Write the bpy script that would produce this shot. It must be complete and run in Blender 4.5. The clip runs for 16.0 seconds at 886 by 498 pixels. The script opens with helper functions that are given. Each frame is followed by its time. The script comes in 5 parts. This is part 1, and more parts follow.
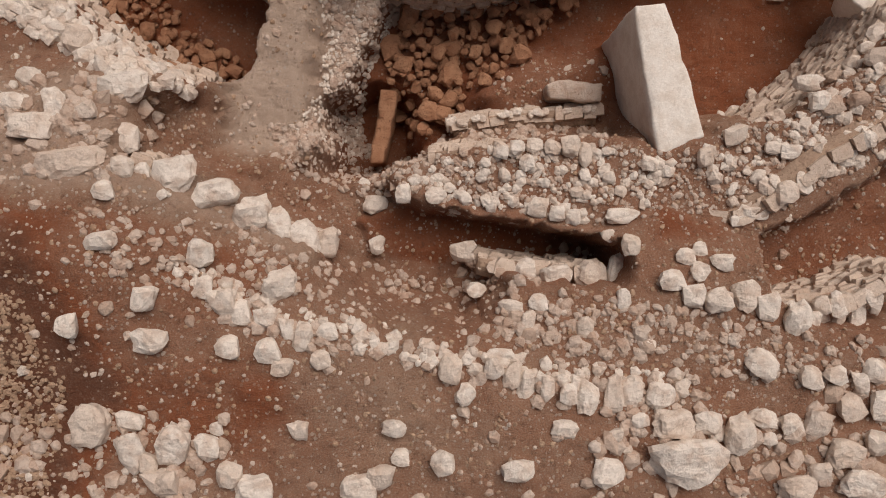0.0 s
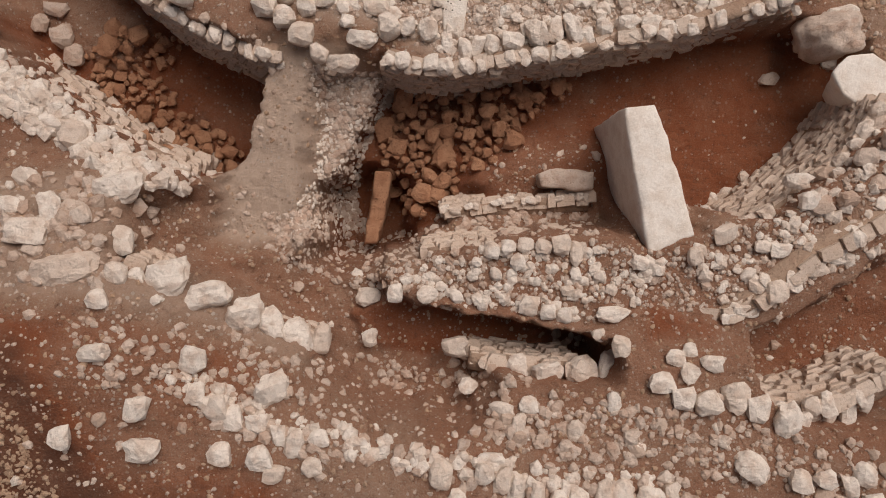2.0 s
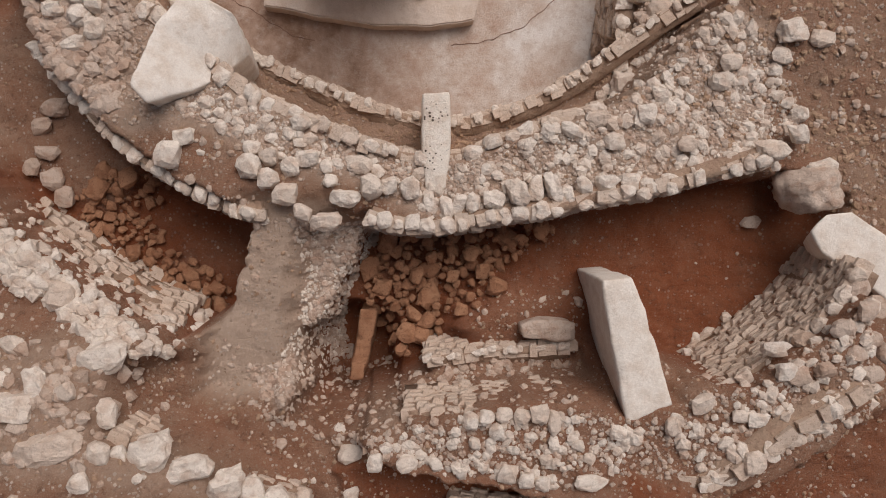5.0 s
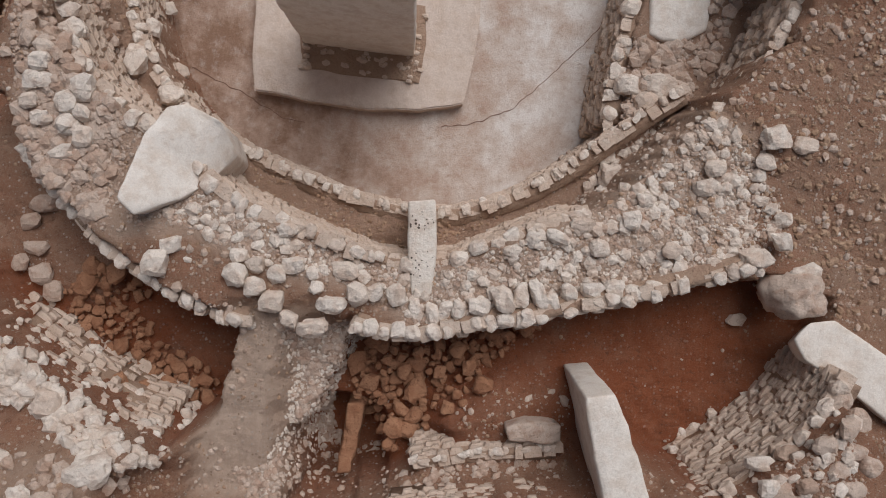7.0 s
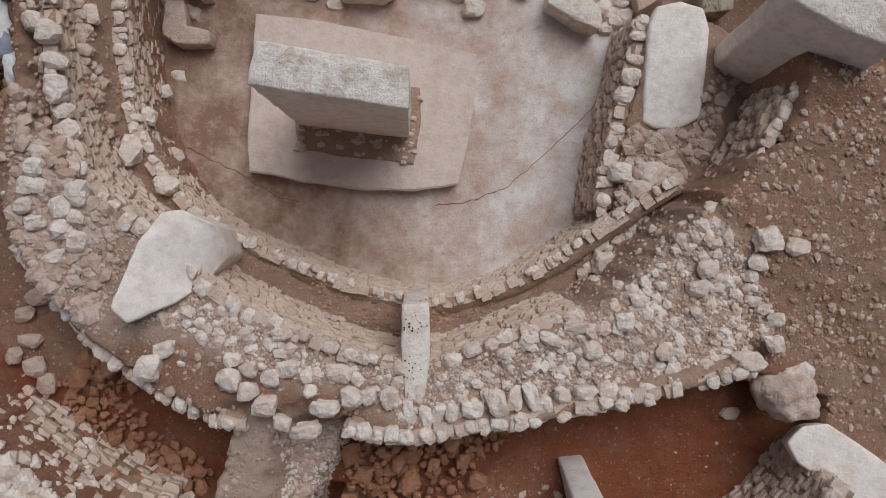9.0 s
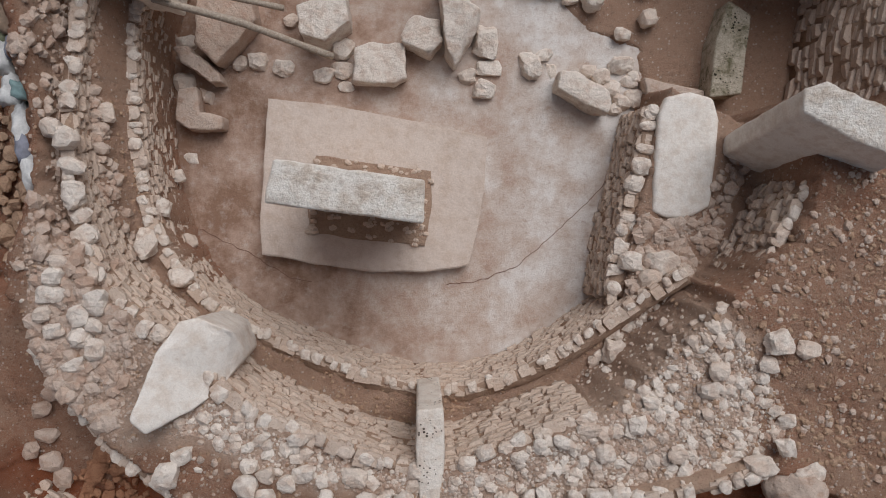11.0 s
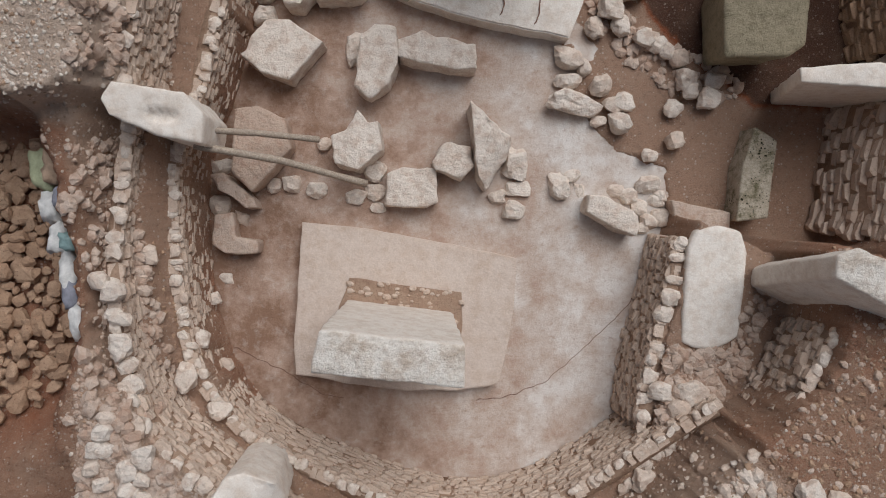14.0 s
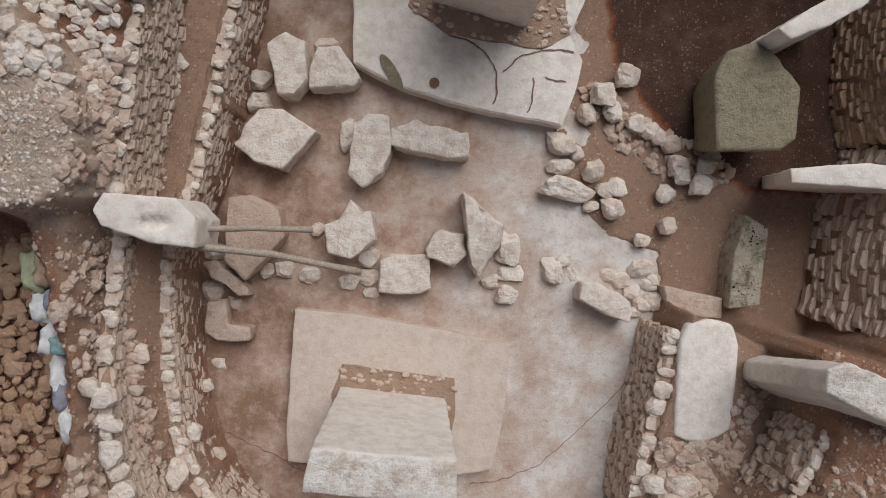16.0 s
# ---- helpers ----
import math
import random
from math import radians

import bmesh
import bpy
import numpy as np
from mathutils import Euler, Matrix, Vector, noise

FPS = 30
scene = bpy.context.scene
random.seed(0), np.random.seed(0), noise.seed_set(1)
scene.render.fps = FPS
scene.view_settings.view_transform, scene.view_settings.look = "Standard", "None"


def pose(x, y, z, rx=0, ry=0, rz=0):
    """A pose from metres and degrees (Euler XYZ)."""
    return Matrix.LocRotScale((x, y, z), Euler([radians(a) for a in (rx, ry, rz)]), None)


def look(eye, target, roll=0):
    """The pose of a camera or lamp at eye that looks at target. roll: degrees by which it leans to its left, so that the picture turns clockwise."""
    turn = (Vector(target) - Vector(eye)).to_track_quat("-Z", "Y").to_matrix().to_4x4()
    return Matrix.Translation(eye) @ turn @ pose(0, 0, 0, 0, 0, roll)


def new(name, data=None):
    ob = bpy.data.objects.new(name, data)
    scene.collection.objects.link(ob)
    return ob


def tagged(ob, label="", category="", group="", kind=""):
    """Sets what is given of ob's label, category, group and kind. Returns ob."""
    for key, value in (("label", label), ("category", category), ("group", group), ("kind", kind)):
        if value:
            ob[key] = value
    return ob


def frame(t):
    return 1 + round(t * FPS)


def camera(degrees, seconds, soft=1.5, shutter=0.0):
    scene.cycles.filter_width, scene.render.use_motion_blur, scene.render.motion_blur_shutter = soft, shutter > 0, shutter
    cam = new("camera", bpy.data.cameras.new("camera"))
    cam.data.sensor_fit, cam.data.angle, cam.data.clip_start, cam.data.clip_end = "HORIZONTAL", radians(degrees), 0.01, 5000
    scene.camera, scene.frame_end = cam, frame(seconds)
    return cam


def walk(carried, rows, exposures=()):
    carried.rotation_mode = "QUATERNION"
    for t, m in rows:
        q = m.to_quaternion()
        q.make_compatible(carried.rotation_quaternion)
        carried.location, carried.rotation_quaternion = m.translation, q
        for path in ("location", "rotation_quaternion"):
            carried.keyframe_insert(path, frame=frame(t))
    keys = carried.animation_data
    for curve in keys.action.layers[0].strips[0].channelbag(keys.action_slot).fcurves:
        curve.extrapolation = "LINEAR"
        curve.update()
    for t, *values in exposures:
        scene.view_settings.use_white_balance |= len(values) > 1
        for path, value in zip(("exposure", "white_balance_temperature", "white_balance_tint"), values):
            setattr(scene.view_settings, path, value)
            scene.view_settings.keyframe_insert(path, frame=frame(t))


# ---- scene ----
cam = camera(70.0, 16.0, soft=1.0)
# seconds, place in metres, then the small turns away from looking straight down
ROWS = [
    (0, 0.365, -5.505, 9.532, -4.38, -2.81, 0.18),
    (0.5, 0.387, -5.290, 9.529, -4.28, -2.70, 0.15),
    (1, 0.419, -5.062, 9.522, -4.17, -2.68, 0.16),
    (1.5, 0.447, -4.821, 9.516, -4.03, -2.64, 0.18),
    (2, 0.473, -4.573, 9.510, -3.91, -2.57, 0.20),
    (2.5, 0.507, -4.316, 9.504, -3.77, -2.52, 0.20),
    (3, 0.543, -4.056, 9.500, -3.66, -2.38, 0.20),
    (3.5, 0.588, -3.782, 9.499, -3.55, -2.25, 0.18),
    (4, 0.639, -3.501, 9.496, -3.43, -2.16, 0.19),
    (4.2, 0.659, -3.388, 9.496, -3.39, -2.14, 0.20),
    (6.3, 0.815, -2.200, 9.481, -3.04, -2.07, 0.35),
    (6.5, 0.829, -2.089, 9.480, -2.97, -2.09, 0.38),
    (7, 0.867, -1.815, 9.475, -2.82, -2.18, 0.40),
    (7.5, 0.896, -1.550, 9.467, -2.67, -2.23, 0.41),
    (8, 0.923, -1.288, 9.459, -2.54, -2.34, 0.41),
    (8.5, 0.932, -1.022, 9.454, -2.37, -2.35, 0.41),
    (9, 0.921, -0.748, 9.446, -2.23, -2.29, 0.37),
    (9.2, 0.913, -0.635, 9.444, -2.16, -2.27, 0.35),
    (11.3, 0.727, 0.591, 9.470, -2.09, -2.23, 0.24),
    (11.5, 0.702, 0.707, 9.473, -2.10, -2.21, 0.24),
    (12, 0.637, 0.996, 9.480, -2.10, -2.16, 0.25),
    (12.5, 0.572, 1.284, 9.490, -2.10, -2.15, 0.26),
    (13, 0.507, 1.575, 9.510, -2.06, -2.18, 0.26),
    (13.5, 0.433, 1.868, 9.538, -2.03, -2.08, 0.24),
    (14, 0.364, 2.167, 9.558, -1.95, -1.86, 0.26),
    (14.5, 0.327, 2.467, 9.573, -1.86, -1.75, 0.27),
    (15, 0.342, 2.767, 9.561, -1.69, -1.94, 0.28),
    (15.5, 0.372, 3.059, 9.545, -1.49, -2.14, 0.30),
    (16, 0.399, 3.338, 9.535, -1.34, -2.24, 0.35),
]
walk(cam, [(t, pose(x, y, z, rx, ry, rz)) for t, x, y, z, rx, ry, rz in ROWS],
     exposures=[(0.0, -0.34, 6750, 16), (4.0, -0.42, 6650, 17), (7.0, -0.55, 6050, 12.5), (9.0, -0.6, 5830, 12), (12.5, -0.53, 5950, 10.5), (16.0, -0.46, 5950, 10)])

# ---- light ----
world = bpy.data.worlds.new("sky")
scene.world = world
world.use_nodes = True
wn, wl = world.node_tree.nodes, world.node_tree.links
sky = wn.new("ShaderNodeTexSky")
sky.sky_type, sky.sun_disc = "NISHITA", False
sky.sun_elevation, sky.sun_rotation = radians(52), radians(24)
sky.air_density, sky.dust_density, sky.ozone_density = 1.0, 4.0, 0.6
grey = wn.new("ShaderNodeHueSaturation")
grey.inputs["Saturation"].default_value = 0.5
wl.new(sky.outputs[0], grey.inputs["Color"])
wl.new(grey.outputs[0], wn["Background"].inputs[0])
wn["Background"].inputs[1].default_value = 0.072
sun = new("sun", bpy.data.lights.new("sun", "SUN"))
sun.data.energy, sun.data.angle, sun.data.color = 3.1, radians(50), (1.0, 0.965, 0.93)
sun.matrix_world = look((2.3, 5.17, 7.25), (0, 0, 0))


# ---- materials ----
def nodes_of(name, rough=0.9):
    m = bpy.data.materials.new(name)
    m.use_nodes = True
    nt = m.node_tree
    b = nt.nodes["Principled BSDF"]
    b.inputs["Roughness"].default_value = rough
    b.inputs["Specular IOR Level"].default_value = 0.25
    return m, nt, b


def noise_tex(nt, scale, detail=6.0, rough=0.6, vec=None):
    n = nt.nodes.new("ShaderNodeTexNoise")
    n.inputs["Scale"].default_value, n.inputs["Detail"].default_value, n.inputs["Roughness"].default_value = scale, detail, rough
    if vec is not None:
        nt.links.new(vec, n.inputs["Vector"])
    return n.outputs["Fac"]


def ramp(nt, fac, stops):
    r = nt.nodes.new("ShaderNodeValToRGB")
    while len(r.color_ramp.elements) < len(stops):
        r.color_ramp.elements.new(0.5)
    for e, (p, c) in zip(r.color_ramp.elements, stops):
        e.position, e.color = p, (*c, 1) if len(c) == 3 else c
    nt.links.new(fac, r.inputs[0])
    return r.outputs["Color"]


def mix(nt, fac, a, b, kind="MIX"):
    n = nt.nodes.new("ShaderNodeMix")
    n.data_type, n.blend_type = "RGBA", kind
    for s, v in ((n.inputs[0], fac), (n.inputs[6], a), (n.inputs[7], b)):
        if isinstance(v, (int, float)):
            s.default_value = v
        elif isinstance(v, tuple):
            s.default_value = (*v, 1)
        else:
            nt.links.new(v, s)
    return n.outputs[2]


def maths(nt, op, a, b=0.5, clamp=False):
    n = nt.nodes.new("ShaderNodeMath")
    n.operation, n.use_clamp = op, clamp
    for s, v in zip(n.inputs, (a, b)):
        if isinstance(v, (int, float)):
            s.default_value = v
        else:
            nt.links.new(v, s)
    return n.outputs[0]


def bump(nt, b, height, strength, distance):
    n = nt.nodes.new("ShaderNodeBump")
    n.inputs["Strength"].default_value, n.inputs["Distance"].default_value = strength, distance
    nt.links.new(height, n.inputs["Height"])
    nt.links.new(n.outputs[0], b.inputs["Normal"])


def position(nt):
    return nt.nodes.new("ShaderNodeNewGeometry").outputs["Position"]


def stone_material(name, pale, buff, dark, dust, spread=0.5, relief=0.9, stain=0.0, speck=0.9, pits=0.0):
    """Limestone: its tone varies from stone to stone, with dusty patches, rusty stains and pits."""
    m, nt, b = nodes_of(name)
    pos = position(nt)
    info = nt.nodes.new("ShaderNodeObjectInfo").outputs["Random"]
    isl = nt.nodes.new("ShaderNodeNewGeometry").outputs["Random Per Island"]
    rnd = maths(nt, "FRACT", maths(nt, "ADD", info, isl))
    tone = ramp(nt, rnd, [(0.0, buff), (0.4, pale), (0.8, pale), (1.0, tuple(0.5 * (p + q) for p, q in zip(buff, dust)))])
    col = mix(nt, spread, pale, tone)
    col = mix(nt, ramp(nt, noise_tex(nt, 7.0, 5, 0.6, pos), [(0.46, (0, 0, 0)), (0.64, (1, 1, 1))]), col, mix(nt, 0.75, col, dust))
    col = mix(nt, ramp(nt, noise_tex(nt, 38.0, 5, 0.7, pos), [(0.33, (speck, speck, speck)), (0.44, (0, 0, 0))]), col, dark)
    col = mix(nt, 0.28, col, ramp(nt, noise_tex(nt, 60.0, 4, 0.75, pos), [(0.3, tuple(c * 0.6 for c in pale)), (0.7, tuple(min(1, c * 1.25) for c in pale))]))
    if stain:
        col = mix(nt, ramp(nt, noise_tex(nt, 4.5, 8, 0.75, pos), [(0.48, (0, 0, 0)), (0.62, (stain, stain, stain))]), col, dark)
    if pits:
        cell = nt.nodes.new("ShaderNodeTexVoronoi")
        cell.inputs["Scale"].default_value = 21.0
        nt.links.new(pos, cell.inputs["Vector"])
        spot = maths(nt, "LESS_THAN", cell.outputs["Distance"], maths(nt, "MULTIPLY", maths(nt, "SUBTRACT", noise_tex(nt, 3.5, 3, 0.5, pos), 0.44, True), pits))
        col = mix(nt, spot, col, tuple(0.25 * c for c in dark))
    nt.links.new(col, b.inputs["Base Color"])
    h = maths(nt, "ADD", noise_tex(nt, 26.0, 8, 0.7, pos), maths(nt, "MULTIPLY", noise_tex(nt, 9.0, 5, 0.6, pos), 1.2))
    bump(nt, b, h, relief, 0.04)
    return m


LIMESTONE = stone_material("limestone", (0.82, 0.715, 0.605), (0.62, 0.47, 0.355), (0.3, 0.19, 0.125), (0.54, 0.36, 0.25), 0.7, 0.8, 0.0, 0.5)
RUBBLE = stone_material("dusty_rubble", (0.62, 0.49, 0.39), (0.46, 0.31, 0.215), (0.22, 0.125, 0.08), (0.44, 0.26, 0.17), 0.8, 0.8, 0.0, 0.55)
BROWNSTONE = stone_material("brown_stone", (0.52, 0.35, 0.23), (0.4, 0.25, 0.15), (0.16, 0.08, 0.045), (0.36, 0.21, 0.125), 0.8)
CLAYSTONE = stone_material("clay_coated_stone", (0.45, 0.235, 0.13), (0.3, 0.135, 0.07), (0.13, 0.05, 0.028), (0.3, 0.125, 0.062), 0.8)
PILLARSTONE = stone_material("pillar_limestone", (0.8, 0.73, 0.64), (0.74, 0.65, 0.54), (0.48, 0.37, 0.27), (0.66, 0.54, 0.43), 0.3, 0.35, 0.3, 0.35)
PITTED = stone_material("pitted_limestone", (0.8, 0.72, 0.62), (0.72, 0.62, 0.5), (0.4, 0.28, 0.2), (0.64, 0.5, 0.38), 0.3, 0.5, 0.3, 0.35, 1.5)
PEDESTAL = stone_material("worn_pedestal_stone", (0.64, 0.53, 0.44), (0.6, 0.48, 0.39), (0.4, 0.28, 0.2), (0.54, 0.41, 0.31), 0.3, 0.35, 0.2, 0.3)
BROKEN = stone_material("broken_limestone", (0.86, 0.78, 0.68), (0.6, 0.47, 0.36), (0.4, 0.27, 0.17), (0.66, 0.53, 0.41), 0.2, 0.9, 0.55, 0.5)
WALLSTONE = stone_material("coursed_limestone", (0.65, 0.52, 0.41), (0.52, 0.38, 0.28), (0.3, 0.18, 0.12), (0.56, 0.4, 0.29), 0.7, 0.7)
MORTAR = stone_material("mud_mortar", (0.42, 0.29, 0.2), (0.36, 0.235, 0.16), (0.18, 0.1, 0.062), (0.34, 0.21, 0.14), 0.2, 0.8)
MOSSY = stone_material("lichened_stone", (0.34, 0.285, 0.19), (0.25, 0.21, 0.13), (0.08, 0.07, 0.04), (0.17, 0.145, 0.085))


LICHENED = stone_material("lichened_pale_stone", (0.5, 0.43, 0.33), (0.42, 0.35, 0.26), (0.11, 0.1, 0.045), (0.32, 0.27, 0.18), 0.3, 0.8, 0.85, 0.9, 1.6)


def earth_material():
    m, nt, b = nodes_of("earth", 0.95)
    pos = position(nt)
    att = nt.nodes.new("ShaderNodeAttribute")
    att.attribute_name = "clay"
    # clay above 1 turns near-black: dark gravelly soil, and the corner's painted shade
    blacken = maths(nt, "SUBTRACT", att.outputs["Fac"], 1.0, True)
    raw = maths(nt, "MINIMUM", att.outputs["Fac"], 1.0)
    clay = maths(nt, "ADD", raw, maths(nt, "MULTIPLY", maths(nt, "SUBTRACT", noise_tex(nt, 1.1, 5, 0.6, pos)), 1.1), True)
    dusty = maths(nt, "SUBTRACT", 1.0, maths(nt, "MULTIPLY", clay, 0.75))
    col = mix(nt, clay, (0.41, 0.235, 0.148), (0.31, 0.097, 0.039))
    chalk = maths(nt, "MULTIPLY", maths(nt, "MAXIMUM", maths(nt, "MULTIPLY", att.outputs["Fac"], -1.0), 0.0), maths(nt, "ADD", maths(nt, "MULTIPLY", noise_tex(nt, 5.0, 7, 0.75, pos), 0.7), 0.6), True)
    col = mix(nt, blacken, col, (0.055, 0.035, 0.025))
    col = mix(nt, maths(nt, "MULTIPLY", dusty, ramp(nt, noise_tex(nt, 2.6, 7, 0.65, pos), [(0.48, (0, 0, 0)), (0.72, (0.75, 0.75, 0.75))])), col, (0.43, 0.28, 0.19))
    col = mix(nt, ramp(nt, noise_tex(nt, 14.0, 6, 0.75, pos), [(0.3, (0.8, 0.8, 0.8)), (0.47, (0, 0, 0))]), col, (0.15, 0.065, 0.035))
    col = mix(nt, maths(nt, "MULTIPLY", dusty, ramp(nt, noise_tex(nt, 60.0, 5, 0.75, pos), [(0.5, (0, 0, 0)), (0.68, (0.75, 0.75, 0.75))])), col, (0.52, 0.4, 0.3))
    col = mix(nt, chalk, col, mix(nt, noise_tex(nt, 22.0, 7, 0.75, pos), (0.5, 0.34, 0.235), (0.86, 0.705, 0.56)))
    cell = nt.nodes.new("ShaderNodeTexVoronoi")
    cell.inputs["Scale"].default_value = 26.0
    nt.links.new(pos, cell.inputs["Vector"])
    pick = nt.nodes.new("ShaderNodeSeparateColor")
    nt.links.new(cell.outputs["Color"], pick.inputs[0])
    few = maths(nt, "GREATER_THAN", maths(nt, "ADD", pick.outputs[0], maths(nt, "MULTIPLY", noise_tex(nt, 1.7, 3, 0.5, pos), 0.6)), 0.95)
    pebble = maths(nt, "MULTIPLY", few, maths(nt, "LESS_THAN", cell.outputs["Distance"], maths(nt, "MULTIPLY", pick.outputs[1], 0.5)))
    pebble = maths(nt, "MULTIPLY", pebble, dusty)
    col = mix(nt, pebble, col, mix(nt, pick.outputs[2], (0.66, 0.55, 0.45), (0.4, 0.26, 0.17)))
    nt.links.new(col, b.inputs["Base Color"])
    h = maths(nt, "ADD", noise_tex(nt, 14.0, 9, 0.75, pos), maths(nt, "MULTIPLY", noise_tex(nt, 80.0, 4, 0.7, pos), 0.5))
    h = maths(nt, "ADD", h, maths(nt, "MULTIPLY", pebble, 0.5))
    bump(nt, b, h, 1.0, 0.06)
    return m


EARTH = earth_material()


def floor_material():
    m, nt, b = nodes_of("worn_bedrock", 0.85)
    pos = position(nt)
    sep = nt.nodes.new("ShaderNodeSeparateXYZ")
    nt.links.new(pos, sep.inputs[0])
    east = maths(nt, "MULTIPLY", sep.outputs[0], 0.055)
    blot = maths(nt, "ADD", noise_tex(nt, 1.3, 9, 0.72, pos), east)
    col = ramp(nt, blot, [(0.33, (0.26, 0.155, 0.1)), (0.48, (0.45, 0.315, 0.235)), (0.61, (0.56, 0.455, 0.375)), (0.74, (0.7, 0.64, 0.575))])
    col = mix(nt, ramp(nt, noise_tex(nt, 6.0, 8, 0.75, pos), [(0.52, (0, 0, 0)), (0.75, (0.5, 0.5, 0.5))]), col, (0.66, 0.6, 0.53))
    col = mix(nt, ramp(nt, noise_tex(nt, 9.0, 7, 0.7, pos), [(0.3, (0.55, 0.55, 0.55)), (0.46, (0, 0, 0))]), col, (0.34, 0.21, 0.14))
    nt.links.new(col, b.inputs["Base Color"])
    bump(nt, b, noise_tex(nt, 22.0, 9, 0.78, pos), 0.6, 0.035)
    return m


FLOOR = floor_material()

# ---- shaping helpers ----
RNG = np.random.default_rng(7)


def ico(level):
    bm = bmesh.new()
    bmesh.ops.create_icosphere(bm, subdivisions=level, radius=1.0)
    v = np.array([p.co[:] for p in bm.verts])
    f = np.array([[p.index for p in q.verts] for q in bm.faces])
    bm.free()
    return v, f


ICO = {n: ico(n) for n in (1, 2, 3, 4, 5)}


def rock_points(level, rng, planes=9, soft=9.0, rough=0.05, boxy=0.5):
    """A broken stone: a ball cut by random planes, with softened arrises and a rough skin."""
    d, f = ICO[level]
    n = rng.normal(size=(planes, 3))
    box = np.array([[1, 0, 0], [-1, 0, 0], [0, 1, 0], [0, -1, 0], [0, 0, 1], [0, 0, -1]], float) + rng.normal(size=(6, 3)) * 0.16
    n = np.concatenate([n, box])
    n /= np.linalg.norm(n, axis=1)[:, None]
    off = np.concatenate([rng.uniform(0.72, 1.1, planes), rng.uniform(0.55, 0.85, 6) + (1 - boxy) * 0.3])
    k = np.clip(d @ n.T, 0, None) / off
    r = 1 / (np.power(k, soft).sum(1) ** (1 / soft))
    s = rng.uniform(0, 100, 3)
    if level > 1:
        r = r * np.array([1 + rough * (noise.fractal(Vector(p * 2.2 + s), 0.8, 2.0, 4)) for p in d])
    p = d * r[:, None]
    lo, hi = p.min(0), p.max(0)
    return (p - (lo + hi) / 2) / (hi - lo), f


def mesh_of(name, v, f, mat, smooth=True):
    me = bpy.data.meshes.new(name)
    me.from_pydata([tuple(p) for p in v], [], [tuple(int(i) for i in q) for q in f])
    me.materials.append(mat)
    if smooth:
        me.shade_smooth()
    me.update()
    return me


ROCKS = {}
for mat_name, mat in (("pale", LIMESTONE), ("dusty", RUBBLE), ("clay", CLAYSTONE), ("brown", BROWNSTONE)):
    ROCKS[mat_name] = [mesh_of("stone", *rock_points(2, RNG, 9, 30.0, 0.16, 0.55), mat, False) for i in range(18)]
SMALL = [rock_points(1, RNG, 7, 30.0, 0.1, 0.5)[0] for i in range(16)]
SMALL_F = ICO[1][1]


def brick_points(rng):
    """A squared facing stone: full at the back, its outer face smaller and uneven."""
    sq = np.array([(-0.5, -0.5), (0.5, -0.5), (0.5, 0.5), (-0.5, 0.5)])
    out = [(x, -0.5, z) for x, z in sq]
    out += [(x, rng.uniform(0.12, 0.3), z) for x, z in sq + rng.normal(size=(4, 2)) * 0.035]
    out += [(x, rng.uniform(0.4, 0.5), z) for x, z in sq * rng.uniform(0.62, 0.84, (4, 1)) + rng.normal(size=(4, 2)) * 0.04]
    return np.array(out)


BRICK_F = np.array([(3, 2, 1, 0), (8, 9, 10, 11)] + [(r + k, r + (k + 1) % 4, r + 4 + (k + 1) % 4, r + 4 + k) for r in (0, 4) for k in range(4)])
COURSE = [brick_points(RNG) for i in range(18)]
COURSED = {m: [mesh_of("stone", p, BRICK_F, mat, False) for p in COURSE] for m, mat in (("dusty", WALLSTONE), ("pale", WALLSTONE), ("brown", BROWNSTONE))}



def place(name, data, x, y, z, w, h, d, rz, parent=None, tilt=0.25, rng=RNG):
    ob = new(name, data)
    ob.matrix_basis = Matrix.LocRotScale((x, y, z), Euler((rng.normal() * tilt, rng.normal() * tilt, rz)), (w, h, d))
    if parent:
        ob.parent = parent
    return ob


def stuff(name, spots, mat, parent=None, label="", rng=RNG, shapes=None, skew=0.2, faces=None):
    """Many small stones in one mesh. spots: rows of x, y, z, w, h, d, turn."""
    shapes, faces = shapes or SMALL, SMALL_F if faces is None else faces
    vs, fs, n = [], [], 0
    for x, y, z, w, h, d, rz in spots:
        p = shapes[rng.integers(len(shapes))] * (w, h, d)
        a, b = rng.normal(size=2) * skew
        p = p @ np.array([[1, 0, a], [0, 1, b], [-a, -b, 1]])
        c, s = math.cos(rz), math.sin(rz)
        vs.append(p @ np.array([[c, s, 0], [-s, c, 0], [0, 0, 1]]) + (x, y, z))
        fs.append(faces + n)
        n += len(p)
    if not vs:
        return None
    ob = new(name, mesh_of(name, np.concatenate(vs), np.concatenate(fs), mat, False))
    tagged(ob, label=label, kind="stuff", category="" if parent else "stones")
    if parent:
        ob.parent = parent
    return ob


# ---- lie of the land ----
def dist_out(px, py, poly):
    """Distance outside a polygon (0 inside)."""
    p = np.array(poly, float)[:, :2]
    best = np.full(px.shape, 1e9)
    inside = np.zeros(px.shape, bool)
    for a, b in zip(p, np.roll(p, -1, 0)):
        e = b - a
        t = np.clip(((px - a[0]) * e[0] + (py - a[1]) * e[1]) / (e @ e + 1e-9), 0, 1)
        best = np.minimum(best, np.hypot(px - a[0] - t * e[0], py - a[1] - t * e[1]))
        with np.errstate(divide="ignore", invalid="ignore"):
            inside ^= ((a[1] > py) != (b[1] > py)) & (px < e[0] * (py - a[1]) / (e[1] if e[1] else 1e-9) + a[0])
    return np.where(inside, 0.0, best)


# outline, level, rise to east, rise to north, width of its bank, clay
LAND = []
